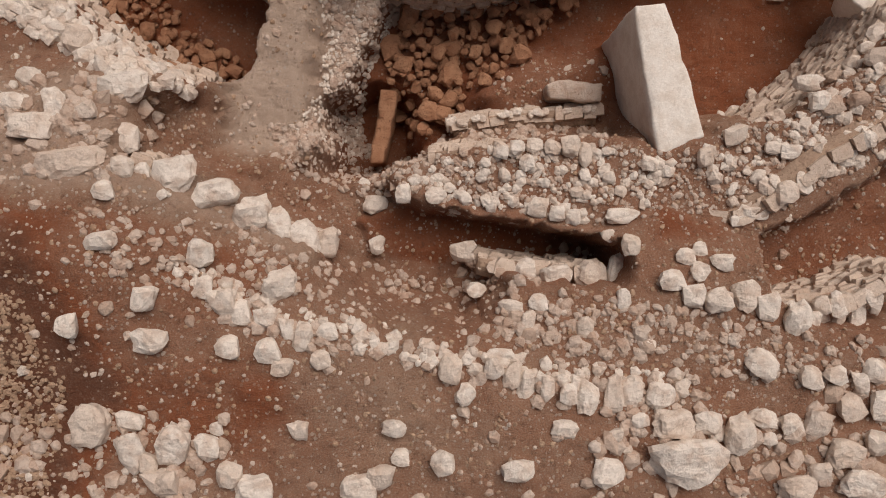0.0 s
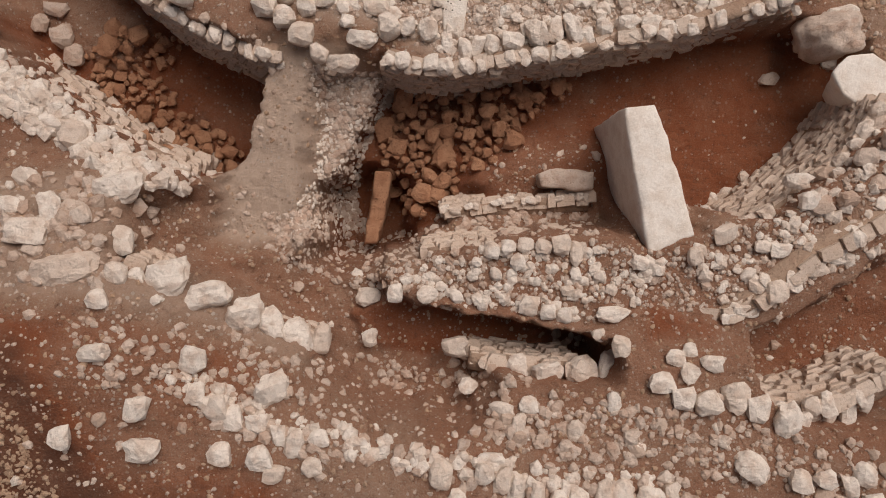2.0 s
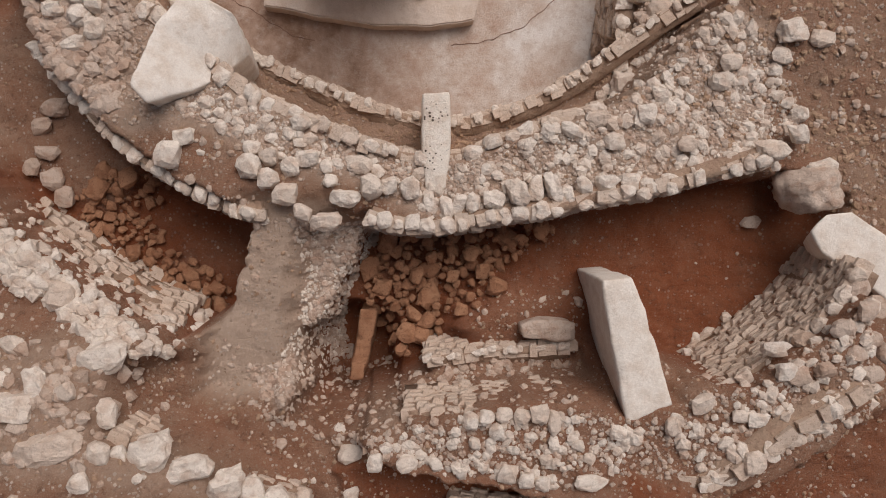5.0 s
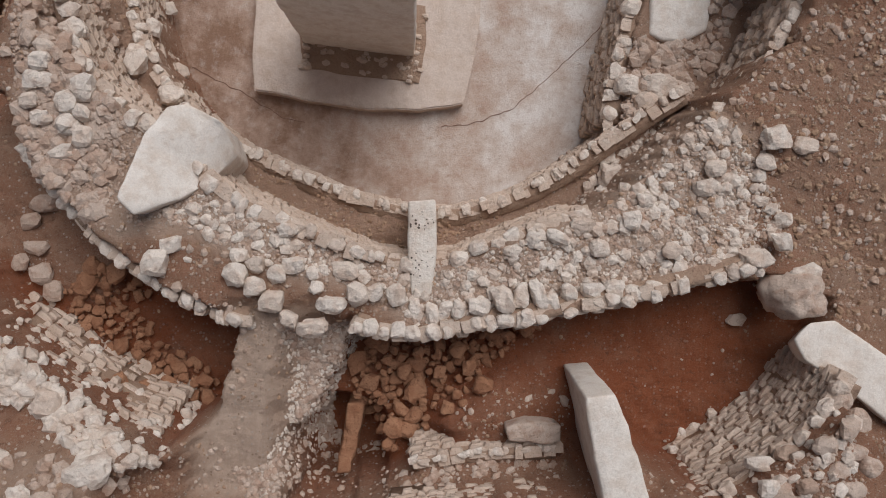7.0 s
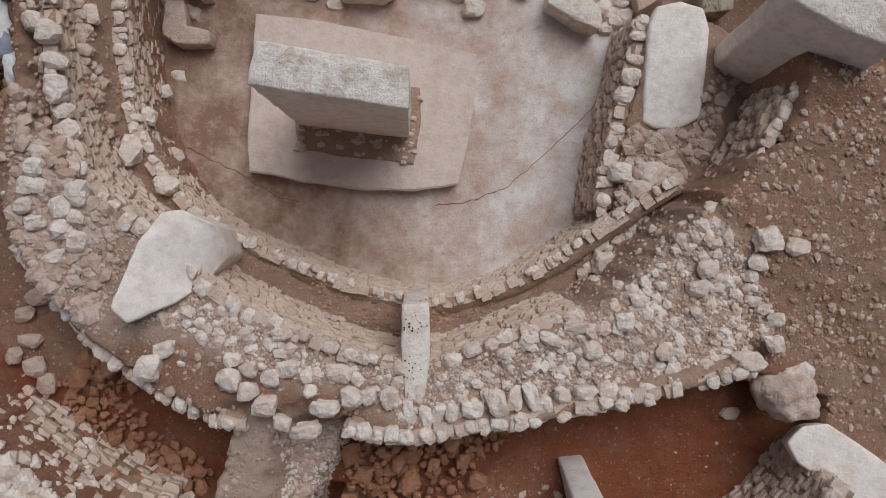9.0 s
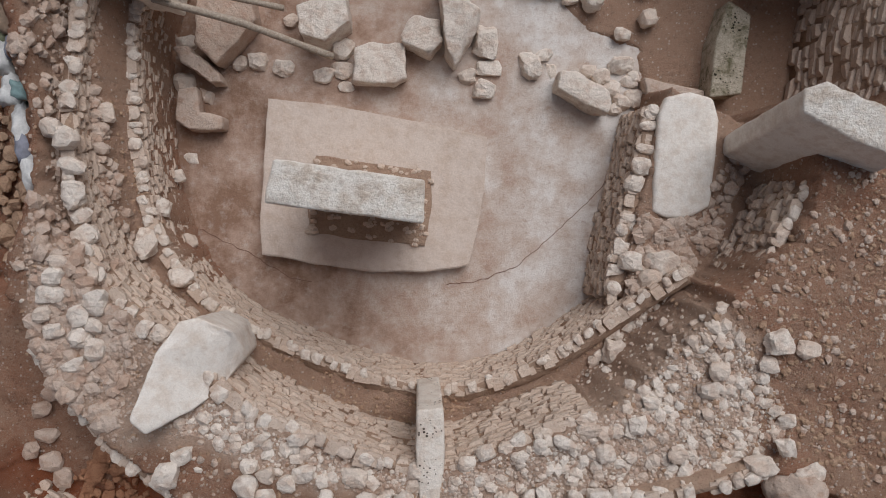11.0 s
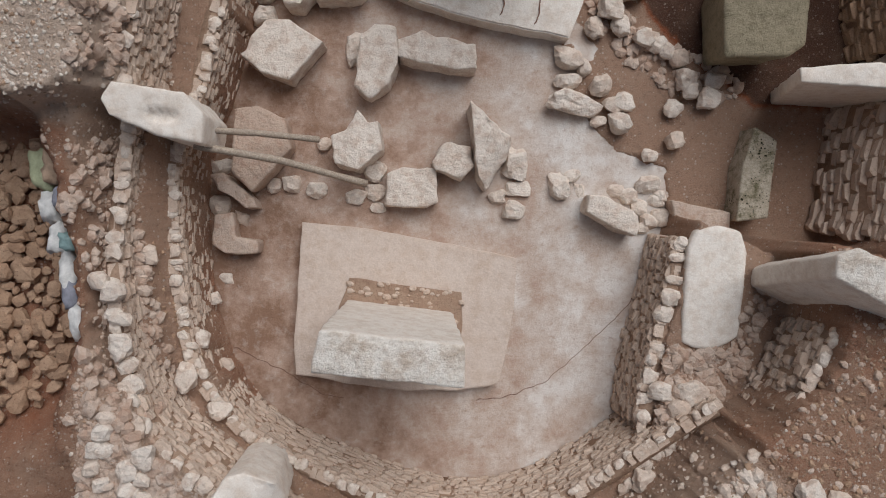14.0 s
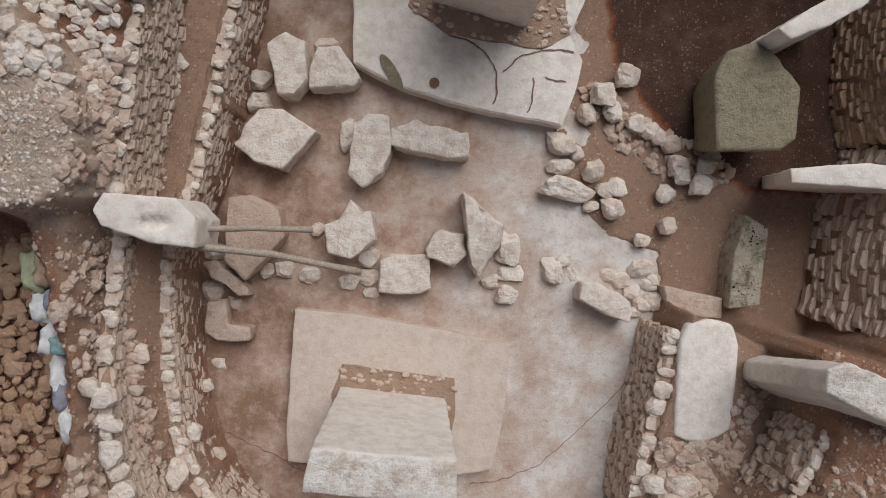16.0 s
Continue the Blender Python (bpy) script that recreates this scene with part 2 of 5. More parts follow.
# upper south terraces
LAND.append(([(-2.23, -4.64), (-1.91, -4.52), (-1.39, -4.64), (-0.93, -5.17), (-0.22, -5.35), (0.25, -5.47), (0.37, -6.02), (0.8, -6.2), (1.1, -6.27), (0.86, -6.51), (0.25, -6.51), (-0.11, -6.26), (-0.35, -6.07), (-0.53, -5.77), (-1.11, -5.47), (-1.63, -5.11), (-2.15, -4.99)], 2.7, 0.02, 0, 0.3, 0.4))
# south ring wall mass
LAND.append(([(0.21, -5.29), (0.83, -5.03), (1.4, -4.92), (2.31, -4.89), (2.9, -5.03), (3.36, -4.86), (4.27, -4.11), (5.24, -3.59), (5.31, -4.97), (4.34, -5.61), (3.75, -5.78), (2.85, -5.49), (2.27, -5.78), (1.75, -5.69), (1.0, -5.54), (0.26, -5.43)], 3.2, 0.03, 0, 0.15, 0.35))
# small step facing the pit
LAND.append(([(0.82, -4.5), (2.18, -4.41), (2.57, -4.41), (2.61, -4.74), (1.53, -4.8), (0.5, -5.0), (0.37, -4.94)], 2.3, 0, 0, 0.1, 0.1))
# slot trench
LAND.append(([(0.18, -5.62), (1.07, -5.73), (1.85, -5.87), (2.41, -6.0), (2.41, -6.25), (1.86, -6.24), (1.2, -6.16), (0.95, -6.06), (0.62, -6.15), (-0.02, -6.02), (-0.14, -5.7)], 2.78, -0.2, 0, 0.1, 0.95))
# east hollow
LAND.append(([(4.0, -5.94), (4.83, -5.62), (5.34, -5.3), (5.99, -4.98), (6.05, -6.08), (5.53, -6.34), (4.94, -6.6), (4.48, -6.59), (4.01, -6.33)], 2.65, 0.05, 0, 0.2, 0.75))
# earth baulk between the two pits
LAND.append(([(-1.1, -2.9), (-0.3, -2.95), (-0.62, -3.8), (-0.75, -4.4), (-0.9, -4.85), (-1.55, -4.85), (-1.5, -4.3), (-1.25, -3.5)], 2.34, 0, 0, 0.3, -0.75))
# crumbling flank of the baulk
LAND.append(([(-0.5, -3.2), (0.12, -3.12), (-0.05, -3.7), (-0.25, -4.3), (-0.3, -4.75), (-0.62, -4.65), (-0.6, -4.0)], 2.0, 0, 0, 0.3, -0.5))
# south pit
LAND.append(([(0.23, -3.1), (1.01, -3.13), (2.09, -3.0), (3.02, -2.83), (4.25, -2.58), (4.98, -2.53), (5.51, -2.78), (5.56, -3.17), (5.32, -3.61), (4.67, -4.19), (4.16, -4.56), (3.87, -4.63), (2.9, -4.27), (2.17, -4.2), (1.24, -4.49), (0.88, -4.63), (0.3, -5.03), (-0.34, -5.06), (-0.41, -4.77), (-0.34, -4.27), (-0.08, -3.63), (0.09, -3.28)], 1.5, 0.085, 0, 0.1, 1.0))
LAND.append(([(-0.48, -4.42), (-0.1, -4.23), (0.28, -4.38), (0.28, -4.93), (-0.1, -5.12), (-0.49, -5.12)], 0.8, 0, 0, 0.25, 0.95))
# earth ramp below the step
LAND.append(([(1.35, -4.35), (2.75, -4.35), (2.75, -4.1), (1.75, -4.05)], 2.15, 0, 0, 0.55, 0.75))
# south-west pit
LAND.append(([(-3.54, -0.99), (-3.35, -1.4), (-3.11, -1.66), (-2.85, -1.99), (-2.49, -2.3), (-2.13, -2.57), (-1.77, -2.75), (-1.24, -2.98), (-1.32, -3.4), (-1.45, -3.8), (-1.62, -4.12), (-1.95, -4.22), (-2.44, -3.96), (-2.99, -3.6), (-3.47, -3.21), (-3.88, -2.86), (-4.21, -2.38), (-4.32, -1.62), (-4.16, -0.93), (-3.8, -0.52)], 1.2, -0.05, 0, 0.12, 0.95))
LAND.append(([(-5.83, -0.33), (-4.03, -0.32), (-3.85, -1.07), (-3.45, -1.84), (-2.92, -2.47), (-3.19, -2.82), (-3.8, -2.47), (-4.21, -2.19), (-5.88, -2.19)], 1.45, 0, 0, 0.25, 0.2))
RING = []
# dig outside the west wall
RING.append(([(-6.72, 3.53), (-4.68, 3.26), (-4.44, 2.6), (-4.27, 1.79), (-4.2, 0.96), (-4.32, 0.36), (-4.63, -0.17), (-6.83, -0.69)], 0.85, 0, 0, 0.7, 0.5))
# spoil mound outside the north-west wall
RING.append(([(-7.0, 4.4), (-4.7, 3.9), (-4.0, 3.6), (-3.6, 3.65), (-3.34, 3.95), (-3.28, 4.6), (-3.5, 5.3), (-4.2, 5.9), (-7.0, 6.6)], 2.66, 0, 0, 0.14, -1.0))
# ledge between the two ring walls
RING.append(([(-2.54, 10.14), (-2.63, 7.93), (-2.73, 6.44), (-2.81, 5.69), (-2.89, 4.94), (-2.99, 4.19)] + [(-3.27, 2.01), (-3.24, 1.44), (-3.17, 0.8), (-3.02, 0.29), (-2.77, -0.22), (-2.13, -0.72), (-1.59, -1.18), (-1.22, -1.51), (-0.66, -1.79), (0.08, -2.1), (0.64, -2.27), (1.27, -2.25), (1.71, -2.05), (2.28, -1.83), (2.79, -1.66), (3.24, -1.39), (3.61, -1.01), (4.43, -0.26), (5.1, 0.3), (5.31, 0.9), (5.3, 1.49), (5.06, 2.07), (4.59, 2.93), (2.06, 4.29), (-0.79, 8.96)], 1.1, 0.0, -0.01, 0.1, -0.15))
RING.append(([(-3.4, 3.5), (-3.42, 2.0), (-3.36, 1.0), (-3.2, 0.4), (-3.12, 0.5), (-3.2, 1.2), (-3.2, 2.2), (-3.12, 3.5)], 1.48, 0, 0, 0.28, -0.1))
# paved floor of the enclosure
RING.append(([(-1.75, 8.0), (-1.85, 6.4), (-2.0, 5.8), (-2.2, 4.9), (-2.42, 4.0), (-2.66, 3.4), (-2.78, 2.84), (-2.79, 2.48), (-2.77, 1.67), (-2.68, 0.94), (-2.42, 0.2), (-2.02, -0.46), (-1.57, -0.87), (-0.91, -1.24), (-0.08, -1.53), (0.76, -1.67), (1.61, -1.65), (2.29, -1.44), (2.97, -1.1), (3.52, -0.71), (3.47, -0.16), (3.63, 0.6), (3.87, 1.61), (4.03, 2.28), (4.2, 2.62), (4.43, 3.86), (4.36, 7.51), (2.19, 8.21)], -0.08, 0, 0, 0.08, 0.3))
# east room
RING.append(([(3.3, 3.37), (4.08, 3.12), (4.18, 2.35), (5.14, 1.93), (5.32, 2.1), (6.28, 1.84), (6.71, 2.36), (6.76, 3.91), (6.92, 4.42), (7.16, 8.46), (1.54, 9.95), (2.44, 4.21)], -0.08, 0.03, 0, 0.1, -0.15))


# patches of darker or paler soil, one of them painted shade: outline, soft edge, clay
SOIL = []
SOIL.append(([(-3.72, -5.74), (-2.96, -5.84), (-2.54, -6.34), (-2.52, -6.95), (-2.33, -7.27), (-2.74, -7.57), (-2.77, -8.31), (-3.86, -8.29)], 0.5, 1.5))
SOIL.append(([(-2.7, -5.39), (-1.72, -5.64), (-1.23, -6.1), (-1.64, -6.57), (-2.15, -6.56), (-2.54, -6.15)], 0.4, 0.65))
SOIL.append(([(-1.9, -7.01), (-0.96, -7.24), (-1.18, -7.67), (-1.76, -7.55)], 0.4, 0.9))
SOIL.append(([(5.02, 0.03), (6.44, 0.88), (7.56, -2.03), (6.31, -3.09), (5.33, -1.77)], 0.6, 0.1))
SOIL.append(([(2.69, -5.08), (3.49, -5.19), (3.45, -5.69), (2.88, -5.75)], 0.2, 0.9))
SOIL.append(([(-5.22, 5.66), (-3.06, 5.07), (-2.81, 4.05), (-3.13, 3.48), (-5.24, 3.71)], 0.3, -1.0))
# shade of the north-east corner, put into the earth colour as near-black
SHADED_CORNER = [(3.21, 7.65), (3.44, 5.91), (4.26, 4.92), (5.4, 4.09), (8.11, 4.03), (7.98, 9.44), (3.19, 9.29)]
SOIL.append((SHADED_CORNER, 0.12, 1.75))
SOIL.append(([(-1.04, -4.8), (-0.5, -4.96), (-0.14, -4.99), (0.35, -4.93), (0.83, -4.69), (0.96, -5.0), (0.59, -5.3), (0.04, -5.43), (-0.51, -5.27)], 0.2, -0.5))
SOIL.append(([(-2.43, -1.68), (-1.65, -1.92), (-0.75, -2.35), (0.24, -2.53), (0.8, -2.91), (1.55, -2.81), (2.5, -2.68), (3.46, -2.65), (4.42, -2.39), (4.57, -0.93), (4.05, -0.5), (3.42, -1.07), (2.86, -1.58), (2.37, -2.02), (1.61, -2.34), (1.11, -2.53), (0.3, -2.47), (-0.5, -2.1), (-1.23, -1.67)], 0.3, -0.6))
SOIL.append(([(-3.5, -0.98), (-3.45, 2.0), (-3.6, 3.5), (-3.1, 3.5), (-3.1, 1.4), (-2.85, 0.2), (-2.3, -0.8), (-1.6, -1.3), (-1.6, -1.9), (-2.5, -2.0)], 0.2, -0.5))
SOIL.append(([(-3.9, -4.4), (-2.3, -4.3), (-1.9, -5.2), (-0.5, -5.9), (-0.6, -6.0), (-2.2, -5.4), (-3.9, -5.3)], 0.25, -0.3))
SOIL.append(([(-0.5, -6.87), (0.53, -7.09), (0.53, -7.73), (-0.31, -7.82)], 0.4, 0.1))


def land_at(px, py):
    # ragged edges: the outlines are looked up with a small wander
    qx, qy = px, py
    wan = [np.array([noise.fractal(Vector((x * 4.0, y * 4.0, k)), 0.8, 2.0, 4) for x, y in zip(qx.ravel(), qy.ravel())]).reshape(qx.shape) for k in (11.0, 23.0)]
    calm = 0.05 * (np.hypot(qx, qy - 2.5) > 3.3) + 0.015
    px, py = qx + calm * wan[0], qy + calm * wan[1]
    z = np.interp(py, [-60, -9, -7, -6, -5, -4, -3, 0, 3, 6, 9, 60], [5, 4.1, 3.8, 3.5, 3.0, 2.6, 2.5, 2.3, 2.1, 2.3, 2.6, 3])
    z = z + 0.45 * np.clip((-px - 1.2) / 1.0, 0, 1) * np.clip((-py - 4) / 0.6, 0, 1) * np.clip((py + 7.5) / 1.5, 0, 1)
    z = z + 0.07 * np.sin(px * 1.7 + py) * np.sin(py * 2.1 - px * 0.6)
    clay = np.full(px.shape, 0.35)
    for poly, soft, c in SOIL:
        m = np.clip(1 - dist_out(px, py, poly) / soft, 0, 1)
        clay = clay * (1 - m) + m * c
    for poly, level, ex, ny, bank, c in LAND + RING:
        d = dist_out(px, py, poly)
        m = np.clip(1 - d / bank, 0, 1)
        m = m * m * (3 - 2 * m)
        z = z * (1 - m) + m * (level + ex * px + ny * py)
        clay = clay * (1 - m) + m * c
    # the corner's painted shade wins over the clay of the floors
    dim = np.clip(1 - dist_out(px, py, SHADED_CORNER) / 0.12, 0, 1)
    clay = np.where(dim > 0, np.maximum(clay, dim * 1.85), clay)
    return z, clay


def axis(lo, hi, step, far):
    core = np.arange(lo, hi + step / 2, step)
    out = np.array([0.1, 0.25, 0.5, 1, 2, 4, 8, 16, 32]) * far / 32
    return np.concatenate([(lo - out)[::-1], core, hi + out])


GX, GY = axis(-6.0, 8.0, 0.032, 60), axis(-8.6, 8.6, 0.032, 60)
mx, my = np.meshgrid(GX, GY)
LZ, CLAY = land_at(mx, my)
lump = np.array([noise.fractal(Vector((x * 2.3, y * 2.3, 0)), 0.9, 2.0, 5) for x, y in zip(mx.ravel(), my.ravel())]).reshape(mx.shape)
LZ = LZ + lump * 0.05 * np.clip(LZ + 0.3, 0.2, 1)
nx, ny_ = len(GX), len(GY)
verts = np.stack([mx.ravel(), my.ravel(), LZ.ravel()], 1)
ii = (np.arange(ny_ - 1)[:, None] * nx + np.arange(nx - 1)[None]).ravel()
me = bpy.data.meshes.new("ground")
me.vertices.add(len(verts))
me.vertices.foreach_set("co", verts.ravel())
quads = np.stack([ii, ii + 1, ii + nx + 1, ii + nx], 1)
me.loops.add(quads.size)
me.loops.foreach_set("vertex_index", quads.ravel().astype(np.int32))
me.polygons.add(len(quads))
me.polygons.foreach_set("loop_start", np.arange(0, quads.size, 4, dtype=np.int32))
me.update(calc_edges=True)
me.shade_smooth()
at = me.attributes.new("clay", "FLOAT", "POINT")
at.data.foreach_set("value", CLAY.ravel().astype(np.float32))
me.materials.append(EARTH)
ground = tagged(new("ground", me), "excavated reddish earth stepping down into pits and trenches", "ground", kind="structure")


def height(x, y):
    i, j = np.clip(np.searchsorted(GX, x) - 1, 0, nx - 2), np.clip(np.searchsorted(GY, y) - 1, 0, ny_ - 2)
    u, v = (x - GX[i]) / (GX[i + 1] - GX[i]), (y - GY[j]) / (GY[j + 1] - GY[j])
    return LZ[j, i] * (1 - u) * (1 - v) + LZ[j, i + 1] * u * (1 - v) + LZ[j + 1, i] * (1 - u) * v + LZ[j + 1, i + 1] * u * v


# ---- floor ----
def slab_mesh(name, outline, z0, z1, mat, cell=0.08, wave=0.008, seed=3.0, edge=0.0):
    """A flat body with a worn top and sides, from its outline."""
    bm = bmesh.new()
    ring = []
    pts = [Vector((x, y, 0)) for x, y in outline]
    for a, b in zip(pts, pts[1:] + pts[:1]):
        n = max(1, int((b - a).length / cell))
        for k in range(n):
            p = a.lerp(b, k / n)
            p += Vector((noise.noise(p * 3 + Vector((seed, 0, 0))), noise.noise(p * 3 + Vector((0, seed, 0))), 0)) * edge
            ring.append(p)
    vs = [bm.verts.new((p.x, p.y, z1)) for p in ring]
    top = bm.faces.new(vs)
    if top.normal.z < 0:
        top.normal_flip()
    low = bmesh.ops.extrude_face_region(bm, geom=[top])
    lowv = [v for v in low["geom"] if isinstance(v, bmesh.types.BMVert)]
    for v in lowv:
        v.co.z = z0
    bmesh.ops.recalc_face_normals(bm, faces=bm.faces)
    bmesh.ops.bevel(bm, geom=[e for e in bm.edges if abs(e.verts[0].co.z - z1) < 1e-5 and abs(e.verts[1].co.z - z1) < 1e-5], offset=min(0.02, (z1 - z0) / 4), segments=2, affect="EDGES")
    for v in bm.verts:
        if v.co.z > (z0 + z1) / 2:
            v.co.z += wave * noise.noise(v.co * 2.5)
    me = bpy.data.meshes.new(name)
    bm.to_mesh(me)
    bm.free()
    me.materials.append(mat)
    return me


floor = tagged(new("floor", slab_mesh("floor", [(-3.03, 3.67), (-2.97, 2.47), (-2.94, 1.67), (-2.84, 0.93), (-2.59, 0.12), (-2.18, -0.54), (-1.65, -0.99), (-0.91, -1.37), (-0.08, -1.66), (0.76, -1.8), (1.61, -1.78), (2.29, -1.57), (2.97, -1.22), (3.65, -0.84), (3.64, -0.16), (3.8, 0.61), (4.0, 1.62), (4.2, 2.29), (4.37, 2.62), (5.62, 3.9), (5.51, 8.36), (2.18, 8.99), (-3.4, 8.73)], -0.3, 0.0, FLOOR)), "worn pale bedrock floor with dusty brown patches", "floor", kind="structure")


# ---- standing and lying stones ----
def block_mesh(name, low, high, mat, crown=None, bevel=0.03, cell=0.09, rough=0.012, seed=1.0, chips=0.03, hollow=None):
    """A dressed block between two outlines of x, y, z, with worn arrises and a pitted skin."""
    bm = bmesh.new()
    a = [bm.verts.new(p) for p in low]
    b = [bm.verts.new(p) for p in high]
    n = len(a)
    bm.faces.new(a[::-1])
    bm.faces.new(b)
    for i in range(n):
        bm.faces.new((a[i], a[(i + 1) % n], b[(i + 1) % n], b[i]))
    bmesh.ops.recalc_face_normals(bm, faces=bm.faces)
    bmesh.ops.bevel(bm, geom=bm.edges[:], offset=bevel, segments=2, affect="EDGES", profile=0.6)
    bmesh.ops.triangulate(bm, faces=[f for f in bm.faces if len(f.verts) > 4])
    for k in range(5):
        es = [e for e in bm.edges if e.calc_length() > cell * 1.5]
        if not es or len(bm.faces) > 14000:
            break
        bmesh.ops.subdivide_edges(bm, edges=es, cuts=1, use_grid_fill=True)
    bmesh.ops.triangulate(bm, faces=bm.faces[:])
    bm.normal_update()
    s = Vector((seed * 7.1, seed * 3.3, seed))
    for v in bm.verts:
        sharp = max((e.calc_face_angle(0.0) for e in v.link_edges), default=0)
        v.co += v.normal * (rough * noise.fractal(v.co * 5 + s, 0.9, 2.0, 4) - chips * max(0, noise.noise(v.co * 6 + s)) * min(1, sharp * 2))
        if hollow and v.normal.z > 0.5:
            hx, hy, rx, ry, deep = hollow
            q = ((v.co.x - hx) / rx) ** 2 + ((v.co.y - hy) / ry) ** 2
            v.co.z -= deep * max(0.0, min(1.0, 2.5 * (1 - q)))
    me = bpy.data.meshes.new(name)
    bm.to_mesh(me)
    bm.free()
    me.materials.append(mat)
    me.shade_smooth()
    if crown:
        me.materials.append(crown)
        for f in me.polygons:
            f.material_index = int(f.normal.z > 0.7)
    return me


def upright(name, low, high, mat=None, label="", category="pillar", **kw):
    return tagged(new(name, block_mesh(name, low, high, mat or PILLARSTONE, **kw)), label, category)


# central pedestal and its pillar
pedestal = tagged(new("pedestal", slab_mesh("pedestal", [(-1.5, 0.0), (-0.75, -0.14), (0.1, -0.26), (0.9, -0.26), (1.5, -0.17), (1.6, 0.25), (1.72, 0.9), (1.76, 1.72), (0.6, 1.95), (-0.4, 2.14), (-1.4, 2.24), (-1.47, 1.2), (-1.52, 0.55)], -0.05, 0.24, PEDESTAL, 0.06, 0.01, 3.0, 0.02)), "low pale limestone pedestal carved from the floor", "pedestal")
upright("central_pillar", [(-0.79, 0.66, 0.1), (0.79, 0.49, 0.1), (0.82, 0.92, 0.1), (-0.74, 1.1, 0.1)], [(-0.8, 0.64, 2.98), (0.82, 0.44, 2.86), (0.83, 0.9, 2.8), (-0.72, 1.1, 2.96)], label="broken cream limestone pillar standing in a pedestal socket", crown=BROKEN)

BIG = {m: [mesh_of("stone", *rock_points(3, RNG, 12, 40.0, 0.14, 0.45), mat, False) for i in range(8)] for m, mat in (("pale", LIMESTONE), ("dusty", RUBBLE))}


def lay(rows, label, parent=None, tone="pale", group="", name="stone", sink=0.28, flat=0.7, rng=RNG):
    """Single stones, each lying on the ground: x, y, level, width, depth, turn in degrees."""
    out = []
    for x, y, z, w, h, turn in rows:
        d = flat * min(w, h) * rng.uniform(0.85, 1.15)
        pool = BIG.get(tone) if max(w, h) > 0.3 and tone in BIG else ROCKS[tone]
        base = max(height(x, y), z - 0.12) if parent else height(x, y)
        ob = place(name, pool[rng.integers(len(pool))], x, y, base + (0.5 - sink) * d, w * 1.06, h * 1.06, d, radians(turn) + rng.normal() * 0.12, parent, 0.12, rng)
        if not parent:
            tagged(ob, label, "stone", group)
        out.append(ob)
    return out


# ---- dry-stone walls ----
def along(path, step):
    """Even points on a smoothed line of x, y, z, with the unit normal to its left."""
    p = np.array([(*q, 0)[:3] for q in path], float)
    t = np.concatenate([[0], np.cumsum(np.linalg.norm(np.diff(p[:, :2], axis=0), axis=1))])
    s = np.arange(0, t[-1], 0.03)
    q = np.stack([np.interp(s, t, p[:, k]) for k in range(3)], 1)
    pad = np.concatenate([np.repeat(q[:1], 6, 0), q, np.repeat(q[-1:], 6, 0)])
    q = np.stack([np.convolve(pad[:, k], np.ones(13) / 13, "valid") for k in range(3)], 1)
    at = np.arange(0, s[-1], step)
    c = np.stack([np.interp(at, s, q[:, k]) for k in range(3)], 1)
    g = np.gradient(c[:, :2], axis=0)
    g /= np.linalg.norm(g, axis=1)[:, None] + 1e-9
    return c, np.stack([-g[:, 1], g[:, 0]], 1), at


WALLS = []


